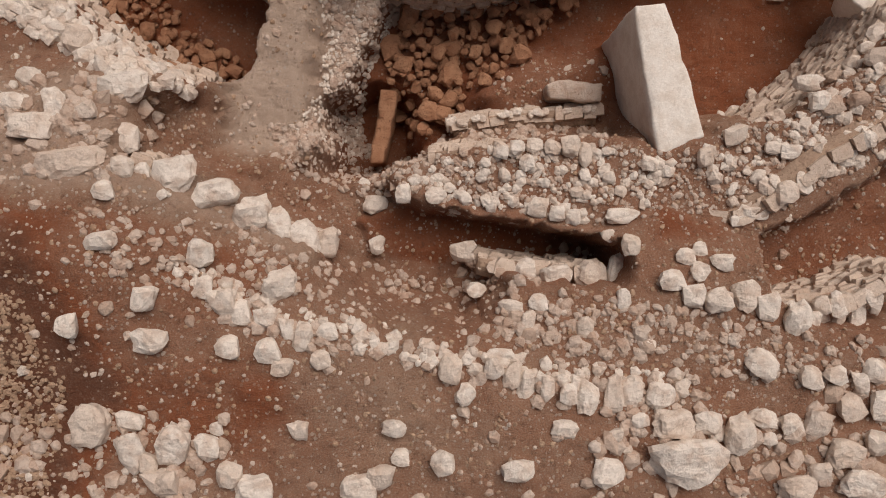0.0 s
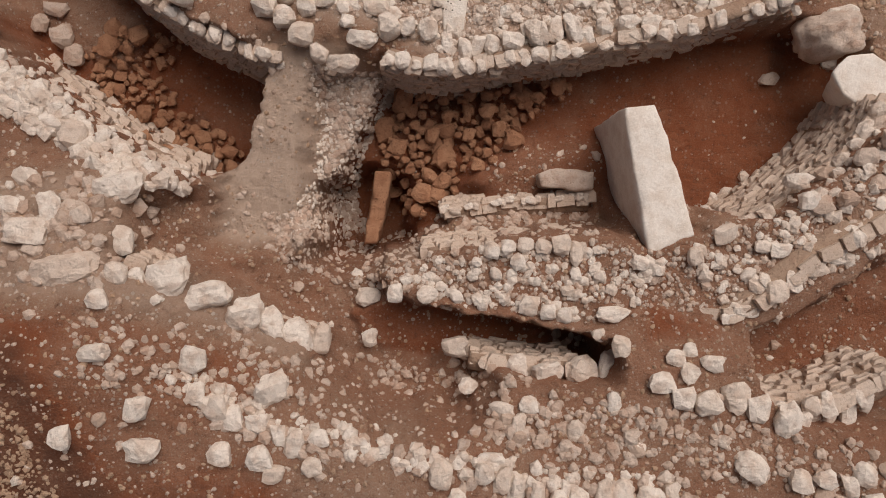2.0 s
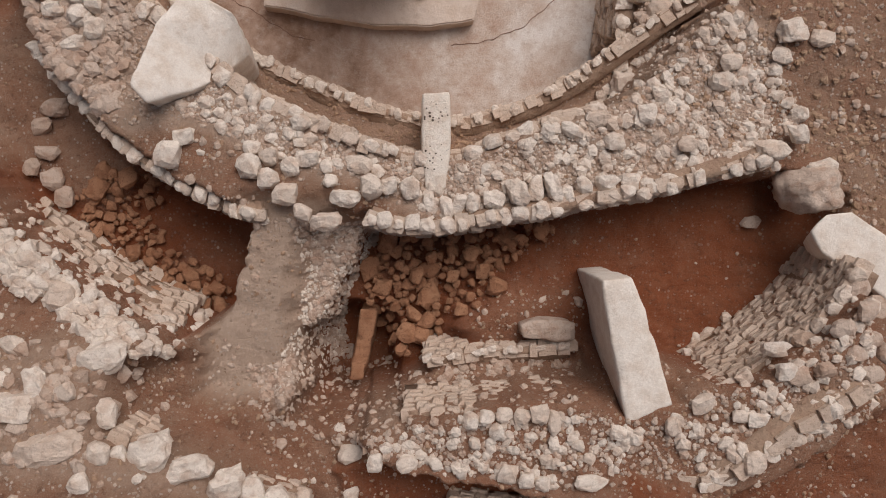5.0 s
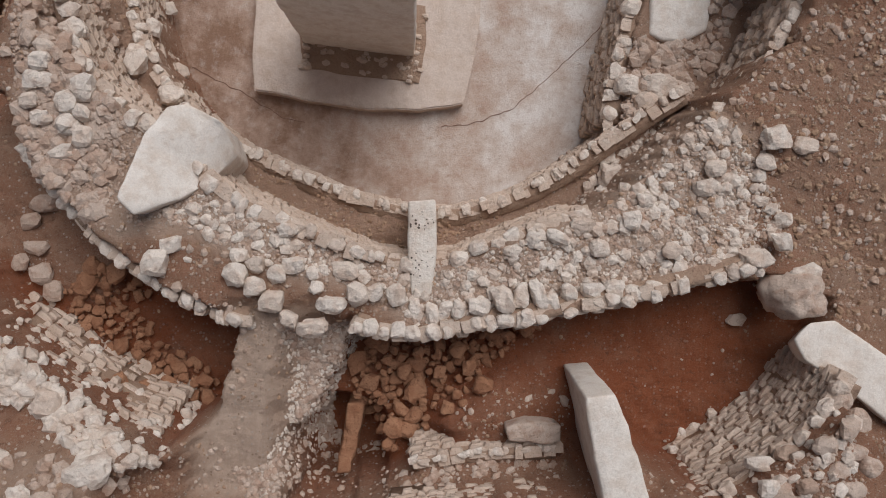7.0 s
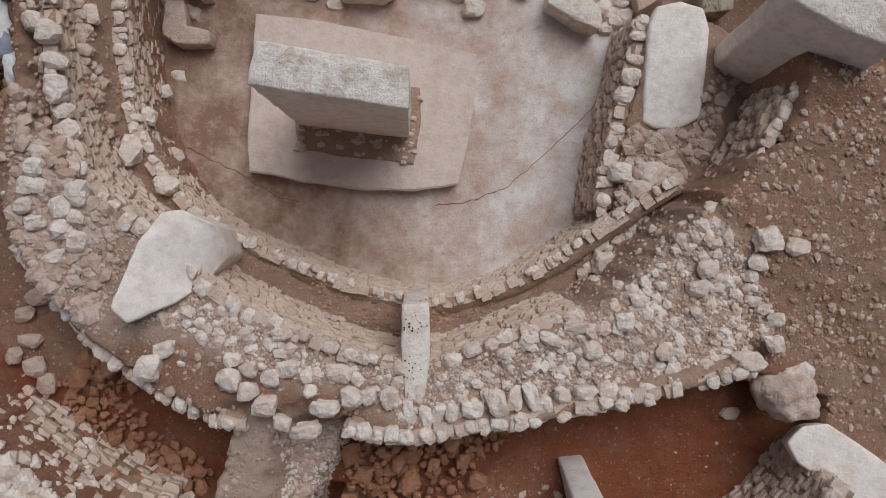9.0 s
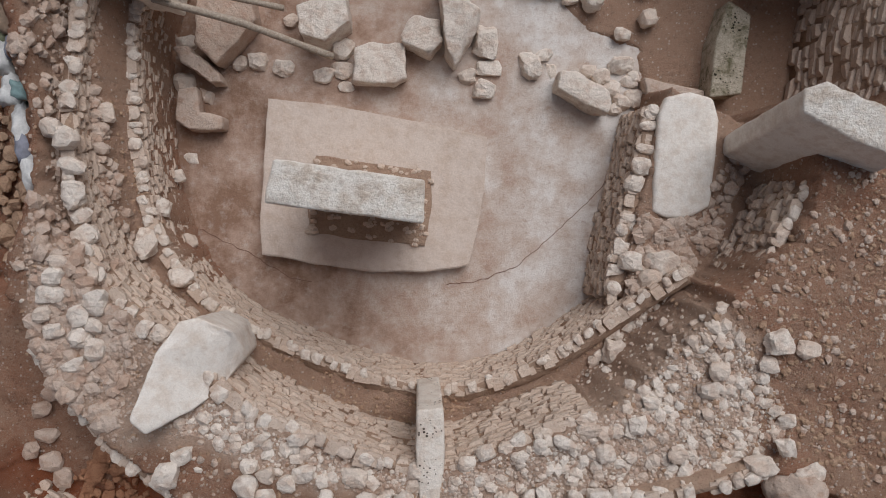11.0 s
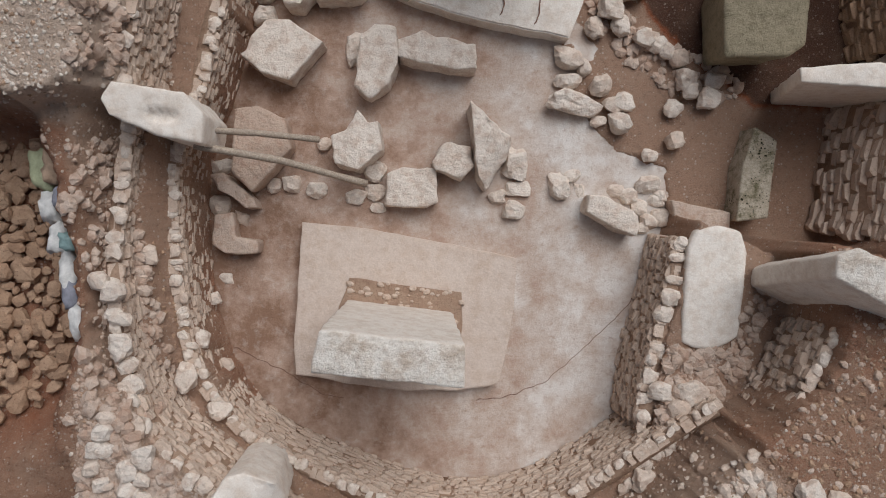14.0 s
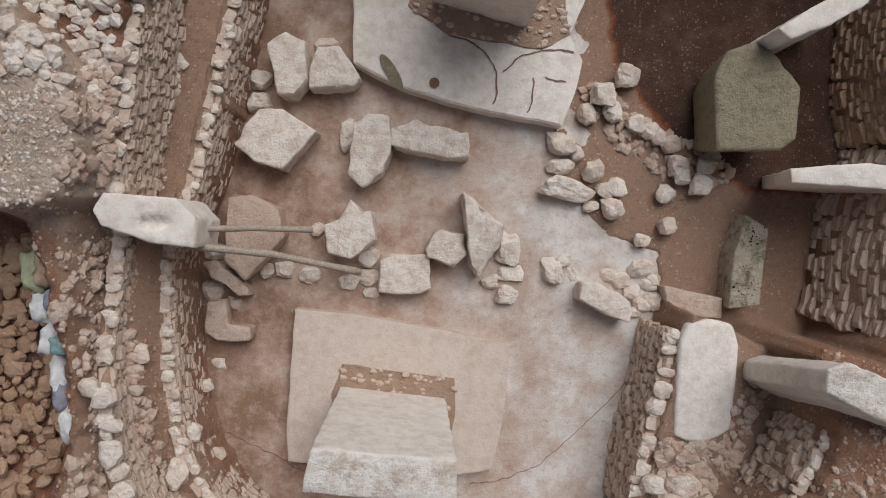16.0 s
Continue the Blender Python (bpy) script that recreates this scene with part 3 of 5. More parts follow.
def stone_wall(name, label, path, foot, side=1, thick=0.3, size=(0.15, 0.085), batter=0.12, tone="pale", coping=(0.2, 0.16), jitter=0.02, gaps=0.06, seed=1):
    """A dry-stone wall: an earthen core, courses of stones on its open face, and coping stones on the edge."""
    rng = np.random.default_rng(seed)
    c, n, at = along(path, 0.08)
    n = n * side
    top = c[:, 2]
    bm = bmesh.new()
    rings = []
    for k in range(len(c)):
        x, y, z = c[k]
        dx, dy = n[k]
        wob = 0.02 * noise.noise(Vector((x * 3, y * 3, seed)))
        prof = [(batter - 0.01, foot - 0.1), (batter * 0.5 - 0.01 + wob * 0.4, (foot + z) / 2), (-0.02 + wob, z - 0.03), (-thick * 0.5, z - 0.05 + wob), (-thick, z - 0.1), (-thick, foot - 0.1)]
        rings.append([bm.verts.new((x + dx * o, y + dy * o, h)) for o, h in prof])
    for a, b in zip(rings, rings[1:]):
        for i in range(6):
            bm.faces.new((a[i], b[i], b[(i + 1) % 6], a[(i + 1) % 6]))
    bm.faces.new(rings[0][::-1])
    bm.faces.new(rings[-1])
    bmesh.ops.recalc_face_normals(bm, faces=bm.faces)
    me = bpy.data.meshes.new(name)
    bm.to_mesh(me)
    bm.free()
    me.materials.append(MORTAR)
    me.shade_smooth()
    wall = tagged(new(name, me), label, "wall", kind="structure")
    spots = []
    z = foot
    while z < top.max() - 0.04:
        ch = size[1] * 0.82 * rng.uniform(0.75, 1.3)
        s = rng.uniform(0, 0.1)
        while s < at[-1]:
            w = size[0] * 0.8 * rng.uniform(0.55, 1.7)
            k = min(len(c) - 1, int((s + w / 2) / 0.08))
            zz = z + ch / 2 + 0.02 * math.sin(s * 2.1 + seed)
            if zz < top[k] - 0.02 and rng.random() > gaps:
                f = (zz - foot) / max(0.1, top[k] - foot)
                o = batter * (1 - f) - 0.055 + rng.normal() * jitter * 0.6
                spots.append((c[k, 0] + n[k, 0] * o, c[k, 1] + n[k, 1] * o, zz, w * 0.97, 0.16 * rng.uniform(0.8, 1.3), ch * 1.0, math.atan2(n[k, 1], n[k, 0]) - math.pi / 2 + rng.normal() * 0.08))
            s += w
        z += ch
    first_coping = len(spots)
    if coping:
        s = 0.0
        while s < at[-1]:
            w = coping[0] * rng.uniform(0.6, 1.35)
            k = min(len(c) - 1, int((s + w / 2) / 0.08))
            h = coping[1] * rng.uniform(0.8, 1.5)
            if rng.random() > 0.18:
                o = -h * 0.3 + rng.normal() * 0.02
                spots.append((c[k, 0] + n[k, 0] * o, c[k, 1] + n[k, 1] * o, c[k, 2] - 0.015 + rng.normal() * 0.012, w * 0.98, h, min(w, h) * rng.uniform(0.45, 0.75), math.atan2(n[k, 1], n[k, 0]) - math.pi / 2 + rng.normal() * 0.15))
            s += w
    WALLS.append((wall, spots, tone, rng, first_coping))
    return wall


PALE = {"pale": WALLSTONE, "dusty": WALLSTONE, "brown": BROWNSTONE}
W = stone_wall
wall_inner = W("wall_inner", "curved dry-stone inner ring wall of flat pale stones", [(-1.82, 7.24, 1.15), (-1.93, 6.37, 1.15), (-2.08, 5.78, 1.15), (-2.27, 4.9, 1.15), (-2.51, 3.94, 1.15), (-2.75, 3.35, 1.15), (-2.87, 2.84, 1.15), (-2.85, 1.95, 1.15), (-2.79, 1.28, 1.15)] + [(-2.69, 0.68, 1.15), (-2.48, 0.09, 1.15), (-2.07, -0.45, 1.15), (-1.48, -0.86, 1.15), (-0.78, -1.16, 1.18), (-0.03, -1.48, 1.2), (0.72, -1.67, 1.2), (1.39, -1.69, 1.22), (2.14, -1.46, 1.25), (2.8, -1.09, 1.3), (3.31, -0.72, 1.35), (3.81, -0.36, 1.4), (4.3, -0.06, 1.45)], 0.0, 1, 0.24, (0.17, 0.075), 0.02, "dusty", (0.13, 0.12), seed=2)
wall_outer_north = W("wall_outer_north", "tall dry-stone face of the outer ring in neat courses", [(-2.62, 6.98, 2.2), (-2.69, 6.34, 2.2), (-2.74, 5.96, 2.2), (-2.81, 5.33, 2.2), (-2.91, 4.7, 2.15), (-3.02, 4.06, 2.1), (-3.06, 3.74, 2.1)], 0.75, 1, 0.4, (0.16, 0.08), 0.03, "dusty", (0.17, 0.15), seed=30)
wall_outer = W("wall_outer", "curved dry-stone outer ring wall with rounded coping stones", [(-3.1, 3.61, 1.75), (-3.19, 3.09, 1.72)] + [(-3.29, 1.98, 1.8), (-3.26, 1.42, 1.93), (-3.18, 0.79, 2.03), (-3.02, 0.28, 2.1), (-2.78, -0.22, 2.18), (-2.18, -0.72, 2.35), (-1.61, -1.18, 2.4), (-1.24, -1.51, 2.42), (-0.68, -1.79, 2.45), (0.06, -2.09, 2.45), (0.62, -2.27, 2.45), (1.25, -2.25, 2.45), (1.69, -2.06, 2.45), (2.26, -1.83, 2.45), (2.78, -1.68, 2.4)], 1.05, 1, 0.2, (0.17, 0.085), 0.03, "dusty", (0.17, 0.15), seed=3)
wall_pit = W("wall_pit_north", "dry-stone outer face of the ring above a deep pit", [(0.1, -3.03, 2.6), (0.34, -3.12, 2.6), (0.71, -3.15, 2.6), (1.14, -3.11, 2.6), (1.69, -3.02, 2.62), (2.18, -2.95, 2.65), (2.79, -2.8, 2.65), (3.41, -2.71, 2.65), (4.01, -2.53, 2.7), (4.59, -2.37, 2.75)], 1.4, -1, 0.2, (0.15, 0.1), 0.08, "dusty", (0.15, 0.14), seed=4)
wall_pit_west = W("wall_pit_west", "crumbling dry-stone outer face of the ring above a pit", [(-3.75, -1.05, 2.0), (-3.48, -1.33, 2.1), (-3.19, -1.63, 2.2), (-2.88, -1.99, 2.3), (-2.5, -2.31, 2.35), (-2.12, -2.58, 2.4), (-1.74, -2.77, 2.45), (-1.25, -2.97, 2.5), (-0.95, -3.03, 2.5)], 1.2, -1, 0.2, (0.15, 0.1), 0.12, "dusty", (0.17, 0.15), seed=5)
wall_sw = W("wall_southwest", "broad sloping bank of dusty pale stones beside a pit", [(-4.29, -2.84, 2.4), (-3.91, -3.15, 2.45), (-3.54, -3.43, 2.5), (-3.01, -3.81, 2.5), (-2.54, -4.09, 2.5), (-2.0, -4.29, 2.5)], 1.3, 1, 0.3, (0.16, 0.1), 0.3, "pale", (0.2, 0.17), jitter=0.05, seed=6)
wall_step = W("wall_step", "low stepped dry-stone wall beside the pit", [(0.77, -4.62, 2.3), (0.99, -4.56, 2.33), (1.5, -4.49, 2.33), (2.13, -4.45, 2.33), (2.54, -4.42, 2.33)], 1.6, 1, 0.2, (0.16, 0.08), 0.12, "dusty", (0.12, 0.08), seed=7)
wall_south = W("wall_south", "broad southern ring wall edged with pale squared stones", [(0.52, -5.0, 2.95), (0.83, -4.97, 3.15), (1.4, -4.94, 3.2), (1.97, -4.92, 3.2), (2.31, -4.89, 3.2)], 2.45, 1, 0.25, (0.16, 0.09), 0.1, "dusty", None, seed=8)
wall_slope = W("wall_slope", "battered dry-stone wall face of flat pale stones", [(3.3, -5.01, 3.1), (3.83, -4.77, 3.1), (4.39, -4.45, 3.1), (4.92, -4.03, 3.1), (5.21, -3.67, 3.1), (5.35, -3.37, 3.1)], 1.7, 1, 0.3, (0.17, 0.075), 0.08, "pale", (0.22, 0.18), jitter=0.015, seed=9)
wall_hollow = W("wall_hollow_north", "ragged edge of the southern wall over a red hollow", [(3.34, -5.71, 3.3), (3.67, -5.76, 3.35), (3.87, -5.63, 3.4), (4.17, -5.43, 3.45), (4.45, -5.2, 3.45), (4.73, -5.01, 3.45), (5.29, -4.71, 3.45)], 2.75, -1, 0.25, (0.16, 0.1), 0.1, "dusty", None, seed=10)
wall_trench = W("wall_trench", "dry-stone side of a narrow trench", [(0.26, -5.47, 3.0), (0.61, -5.56, 3.1), (1.12, -5.64, 3.15), (1.69, -5.7, 3.2), (2.19, -5.76, 3.2)], 2.4, -1, 0.2, (0.15, 0.09), 0.03, "dusty", None, seed=11)
wall_trench_south = W("wall_trench_south", "low dry-stone lip of a narrow trench", [(1.01, -6.07, 3.1), (1.42, -6.13, 3.15), (1.76, -6.18, 3.2), (2.21, -6.16, 3.25)], 2.5, 1, 0.2, (0.16, 0.1), 0.05, "dusty", None, seed=12)
wall_hollow_south = W("wall_hollow_south", "dry-stone wall of pale stones below a red hollow", [(3.33, -6.36, 3.5), (3.7, -6.4, 3.55), (3.96, -6.49, 3.6), (4.24, -6.5, 3.6), (4.58, -6.44, 3.6), (4.92, -6.3, 3.6), (5.31, -6.12, 3.6)], 2.75, 1, 0.25, (0.16, 0.08), 0.08, "pale", (0.16, 0.2), seed=13)
wall_east = W("wall_east", "thick low dry-stone wall carrying a flat limestone slab", [(3.86, 2.1, 1.0), (3.75, 1.68, 1.05), (3.67, 1.22, 1.05), (3.55, 0.76, 1.05), (3.42, 0.23, 1.05), (3.34, -0.24, 1.05), (3.31, -0.58, 1.05)], 0.0, -1, 0.35, (0.17, 0.09), 0.05, "dusty", (0.2, 0.2), seed=14)
wall_east_line = W("wall_east_upper", "tumbled dry-stone facing above an earthen bench", [(4.71, -0.21, 2.0), (4.96, 0.11, 2.05), (5.16, 0.49, 2.1), (5.29, 0.83, 2.1), (5.53, 1.1, 2.1), (5.97, 1.31, 2.1)], 1.1, 1, 0.3, (0.15, 0.11), 0.08, "dusty", (0.2, 0.17), jitter=0.04, seed=15)
wall_far_east = W("wall_far_east", "tall battered dry-stone wall behind the east room", [(7.25, 4.51, 1.9), (6.9, 3.73, 1.9), (6.75, 3.02, 1.9), (6.72, 2.39, 1.8), (6.6, 2.01, 1.6)], 0.1, -1, 0.4, (0.26, 0.14), 0.45, "dusty", (0.22, 0.2), seed=16)
# brown tone: dirt-covered stones, with the wall's shade put into their colour
wall_northeast = W("wall_northeast", "dirt-browned dry-stone wall behind the dark corner, stone darkened for shade", [(7.2, 7.4, 1.7), (7.05, 6.4, 1.7), (7.0, 5.5, 1.7), (7.15, 4.75, 1.8)], 0.1, -1, 0.4, (0.22, 0.12), 0.4, "brown", (0.22, 0.2), seed=19)
wall_terrace = W("wall_terrace_upper", "retaining line of large pale stones on a terrace", [(-2.27, -5.06, 3.35), (-1.94, -5.22, 3.35), (-1.54, -5.47, 3.3), (-1.22, -5.65, 3.3), (-0.96, -5.75, 3.25), (-0.69, -5.84, 3.2), (-0.42, -5.9, 3.15)], 2.75, 1, 0.2, (0.18, 0.1), 0.05, "dusty", None, seed=17)

# ---- stones that stand out, wall by wall ----
terrace = "rough pale limestone block lying on reddish earth"
GT = "loose stones on the terraces"
lay([
    (-2.75, -5.16, 3.5, 0.59, 0.33, 0), (-1.87, -5.25, 3.5, 0.38, 0.4, 0), (-1.52, -5.44, 3.45, 0.43, 0.27, 0),
    (-1.18, -5.64, 3.4, 0.34, 0.37, 0), (-0.95, -5.73, 3.35, 0.25, 0.33, 0), (-0.72, -5.86, 3.3, 0.32, 0.34, 0),
    (-0.48, -5.94, 3.2, 0.2, 0.34, 0), (-2.3, -5.21, 3.6, 0.22, 0.22, 0), (-2.14, -5.24, 3.5, 0.16, 0.16, 0)], "", wall_terrace, sink=0.35)
lay([
    (-0.86, -6.29, 3.45, 0.31, 0.31, 0), (-1.56, -5.99, 3.5, 0.24, 0.27, 0), (-2.32, -5.86, 3.55, 0.27, 0.16, 0),
    (-1.97, -6.37, 3.6, 0.19, 0.24, 0), (-1.95, -6.75, 3.7, 0.29, 0.26, 0), (-2.39, -5.42, 3.55, 0.18, 0.18, 0),
    (-3.0, -4.62, 3.2, 0.21, 0.35, 0), (-2.44, -4.39, 3.0, 0.46, 0.35, 0), (-3.2, -4.82, 3.3, 0.42, 0.28, 0),
    (-2.37, -4.92, 3.3, 0.23, 0.29, 0), (-2.7, -4.67, 3.2, 0.23, 0.17, 0), (-3.47, -4.58, 3.1, 0.29, 0.17, 0),
    (-3.11, -3.83, 2.8, 0.3, 0.28, 0), (-3.43, -4.3, 3.0, 0.26, 0.2, 0)], terrace, group=GT)
lay([
    (-1.37, -6.44, 3.65, 0.26, 0.26, 0), (-1.2, -6.53, 3.65, 0.18, 0.24, 0), (-1.52, -6.29, 3.6, 0.16, 0.21, 0),
    (-1.29, -6.82, 3.7, 0.21, 0.21, 0), (-0.93, -6.85, 3.7, 0.22, 0.23, 0), (-0.8, -7.01, 3.75, 0.18, 0.18, 0),
    (-0.62, -6.74, 3.7, 0.17, 0.26, 0), (-0.77, -6.68, 3.65, 0.14, 0.21, 0), (-0.97, -6.58, 3.65, 0.21, 0.19, 0),
    (-0.46, -6.94, 3.75, 0.18, 0.18, 0), (-0.4, -6.69, 3.65, 0.19, 0.16, 0), (-0.0, -5.98, 2.9, 0.17, 0.2, 0),
    (-0.02, -5.55, 2.95, 0.27, 0.2, 0)], terrace, group=GT)
lay([
    (0.72, -7.05, 3.8, 0.21, 0.28, 0), (0.86, -7.27, 3.85, 0.17, 0.19, 0), (1.43, -7.2, 3.85, 0.18, 0.31, 0),
    (1.61, -7.22, 3.85, 0.13, 0.24, 0), (1.79, -7.26, 3.85, 0.17, 0.19, 0), (1.98, -7.31, 3.85, 0.2, 0.3, 0),
    (2.23, -7.29, 3.9, 0.18, 0.38, 0), (2.39, -7.26, 3.85, 0.25, 0.31, 0), (2.68, -7.31, 3.85, 0.28, 0.24, 0),
    (2.9, -7.26, 3.85, 0.15, 0.19, 0), (1.12, -7.04, 3.75, 0.18, 0.21, 0), (1.29, -7.11, 3.8, 0.15, 0.25, 0),
    (1.76, -7.58, 3.9, 0.25, 0.16, 0), (2.78, -7.56, 3.9, 0.39, 0.26, 0), (2.89, -7.88, 3.95, 0.72, 0.45, 0)], terrace, group=GT)
lay([
    (2.15, -7.97, 4.0, 0.3, 0.26, 0), (3.42, -7.67, 3.95, 0.3, 0.37, 0), (3.13, -7.57, 3.9, 0.28, 0.25, 0),
    (3.67, -7.54, 3.9, 0.31, 0.18, 0), (3.92, -7.59, 3.9, 0.21, 0.2, 0), (4.18, -7.58, 3.9, 0.24, 0.26, 0),
    (4.5, -7.44, 3.85, 0.28, 0.26, 0), (4.72, -7.09, 3.75, 0.2, 0.23, 0), (4.58, -7.21, 3.75, 0.17, 0.21, 0),
    (4.11, -7.15, 3.7, 0.22, 0.22, 0), (4.33, -7.13, 3.7, 0.21, 0.18, 0), (4.79, -7.42, 3.85, 0.23, 0.3, 0),
    (4.39, -7.84, 3.95, 0.35, 0.25, 0), (4.15, -8.01, 4.0, 0.2, 0.2, 0), (3.91, -8.14, 4.0, 0.34, 0.25, 0)], terrace, group=GT)
lay([
    (4.54, -8.1, 4.0, 0.44, 0.25, 0), (3.68, -7.04, 3.7, 0.3, 0.27, -20.0), (4.69, -7.77, 3.95, 0.25, 0.25, 0),
    (2.23, -7.64, 3.9, 0.13, 0.13, 0), (2.02, -7.73, 3.9, 0.11, 0.11, 0), (1.32, -7.93, 4.0, 0.3, 0.23, 0),
    (0.64, -7.89, 4.0, 0.21, 0.24, 0), (0.2, -7.58, 3.9, 0.23, 0.19, 0), (0.26, -7.84, 3.95, 0.17, 0.16, 0),
    (-0.66, -7.58, 3.9, 0.18, 0.18, 0), (2.46, -7.52, 3.9, 0.17, 0.14, 0), (3.22, -7.69, 3.95, 0.17, 0.15, 0),
    (3.71, -7.72, 3.95, 0.15, 0.12, 0)], terrace, group=GT)
lay([
    (-2.49, -7.5, 3.95, 0.31, 0.37, 0), (-2.13, -7.75, 4.0, 0.26, 0.38, 0), (-1.77, -7.68, 4.0, 0.28, 0.35, 0),
    (-1.98, -7.86, 4.0, 0.17, 0.23, 0), (-1.47, -7.72, 4.0, 0.21, 0.26, 0), (-1.85, -8.02, 4.0, 0.3, 0.25, 0),
    (-1.26, -7.94, 4.0, 0.22, 0.22, 0), (-1.04, -8.05, 4.0, 0.33, 0.22, 0), (-0.13, -8.09, 4.0, 0.34, 0.22, 0),
    (0.08, -8.01, 4.0, 0.23, 0.23, 0), (-2.6, -6.58, 3.8, 0.2, 0.21, 0), (-1.4, -7.56, 3.95, 0.13, 0.13, 0),
    (-2.17, -7.49, 3.9, 0.25, 0.18, 0)], terrace, group=GT)
lay([
    (0.89, -6.02, 3.15, 0.27, 0.23, 0), (1.53, -6.23, 3.2, 0.24, 0.29, 0), (1.82, -6.28, 3.25, 0.32, 0.29, 0),
    (2.18, -6.26, 3.3, 0.33, 0.34, 0), (2.45, -6.19, 3.3, 0.19, 0.33, 0), (1.02, -6.41, 3.25, 0.2, 0.16, 0),
    (1.3, -6.5, 3.3, 0.23, 0.12, 0), (1.56, -6.46, 3.3, 0.19, 0.16, 0), (1.22, -6.18, 3.2, 0.19, 0.14, 0),
    (2.37, -6.43, 3.35, 0.13, 0.21, 0), (1.46, -6.67, 3.4, 0.13, 0.27, 0), (1.99, -6.7, 3.4, 0.16, 0.22, 0),
    (1.19, -6.93, 3.5, 0.24, 0.13, 0), (2.51, -6.73, 3.4, 0.14, 0.16, 0), (2.59, -6.85, 3.5, 0.13, 0.11, 0)], "", wall_trench_south, sink=0.3)
lay([
    (2.83, -6.25, 3.4, 0.26, 0.2, 0), (3.04, -6.4, 3.45, 0.23, 0.23, 0), (3.27, -6.44, 3.5, 0.25, 0.23, 0),
    (3.57, -6.41, 3.5, 0.27, 0.31, 0), (3.79, -6.52, 3.55, 0.24, 0.29, 0), (4.05, -6.61, 3.6, 0.26, 0.33, 0),
    (3.0, -6.03, 3.35, 0.2, 0.16, 0), (3.15, -5.96, 3.3, 0.14, 0.14, 0), (4.26, -6.68, 3.6, 0.14, 0.23, 0),
    (4.43, -6.61, 3.6, 0.14, 0.24, 0), (4.61, -6.62, 3.6, 0.15, 0.26, 0), (4.8, -6.62, 3.6, 0.16, 0.28, 0),
    (4.97, -6.51, 3.6, 0.14, 0.26, 0), (3.35, -6.08, 3.3, 0.23, 0.17, 0), (3.12, -6.17, 3.35, 0.19, 0.19, 0)], "", wall_hollow_south, sink=0.3)
lay([
    (4.09, -5.42, 3.45, 0.25, 0.23, 0), (4.26, -5.29, 3.45, 0.19, 0.27, 0), (4.47, -5.17, 3.4, 0.23, 0.19, 0),
    (3.79, -5.61, 3.4, 0.31, 0.14, 0), (4.63, -5.0, 3.4, 0.15, 0.15, 0), (4.74, -4.96, 3.4, 0.13, 0.2, 0),
    (4.88, -4.87, 3.4, 0.19, 0.2, 0), (4.42, -4.51, 3.35, 0.21, 0.19, 0), (3.95, -4.97, 3.3, 0.17, 0.13, 0),
    (3.58, -4.85, 3.2, 0.24, 0.2, 0), (3.26, -5.07, 3.2, 0.16, 0.19, 0), (4.37, -4.31, 3.3, 0.28, 0.17, 0),
    (4.77, -4.23, 3.35, 0.16, 0.13, 0), (4.14, -5.01, 3.35, 0.22, 0.16, 0), (3.66, -5.69, 3.35, 0.22, 0.13, 0)], "", wall_hollow)
lay([
    (1.94, -4.96, 3.25, 0.2, 0.2, 0), (1.58, -4.96, 3.2, 0.18, 0.15, 0), (1.4, -4.98, 3.2, 0.16, 0.15, 0),
    (1.24, -5.01, 3.2, 0.16, 0.17, 0), (1.76, -4.97, 3.2, 0.17, 0.15, 0), (2.09, -5.05, 3.25, 0.13, 0.26, 0),
    (1.62, -5.57, 3.25, 0.2, 0.21, 0), (1.81, -5.63, 3.25, 0.16, 0.16, 0), (1.97, -5.66, 3.25, 0.15, 0.16, 0),
    (0.6, -5.45, 3.05, 0.21, 0.18, 0), (0.28, -5.44, 3.0, 0.15, 0.19, 0), (0.89, -5.48, 3.1, 0.13, 0.16, 0),
    (2.72, -5.13, 3.25, 0.17, 0.15, 0), (2.91, -5.2, 3.25, 0.13, 0.13, 0), (1.14, -5.56, 3.2, 0.14, 0.14, 0)], "", wall_south)
lay([
    (2.47, -5.92, 3.25, 0.18, 0.21, 0), (2.46, -5.65, 3.3, 0.33, 0.16, 0), (2.29, -5.84, 3.25, 0.13, 0.13, 0),
    (1.5, -5.13, 3.2, 0.15, 0.17, 0), (1.28, -5.25, 3.2, 0.12, 0.14, 0), (2.32, -5.27, 3.25, 0.13, 0.12, 0),
    (2.08, -5.24, 3.2, 0.11, 0.14, 0), (1.05, -5.27, 3.15, 0.11, 0.11, 0)], "", wall_south)
lay([
    (0.21, -2.66, 2.6, 0.25, 0.26, 0), (0.62, -2.67, 2.6, 0.2, 0.26, 0), (0.4, -2.64, 2.6, 0.16, 0.2, 0),
    (1.02, -2.88, 2.6, 0.14, 0.27, 0), (1.16, -2.84, 2.6, 0.14, 0.23, 0), (1.31, -2.83, 2.6, 0.16, 0.21, 0),
    (1.54, -2.8, 2.6, 0.26, 0.2, 0), (1.8, -2.71, 2.65, 0.24, 0.32, 0), (2.0, -2.66, 2.65, 0.16, 0.28, 0),
    (2.19, -2.65, 2.65, 0.17, 0.35, 0), (2.34, -2.73, 2.65, 0.15, 0.22, 0), (2.53, -2.63, 2.65, 0.18, 0.2, 0),
    (2.78, -2.6, 2.65, 0.24, 0.2, 0), (3.03, -2.58, 2.65, 0.22, 0.21, 0), (3.27, -2.63, 2.65, 0.24, 0.17, 0)], "", wall_pit, flat=0.9)
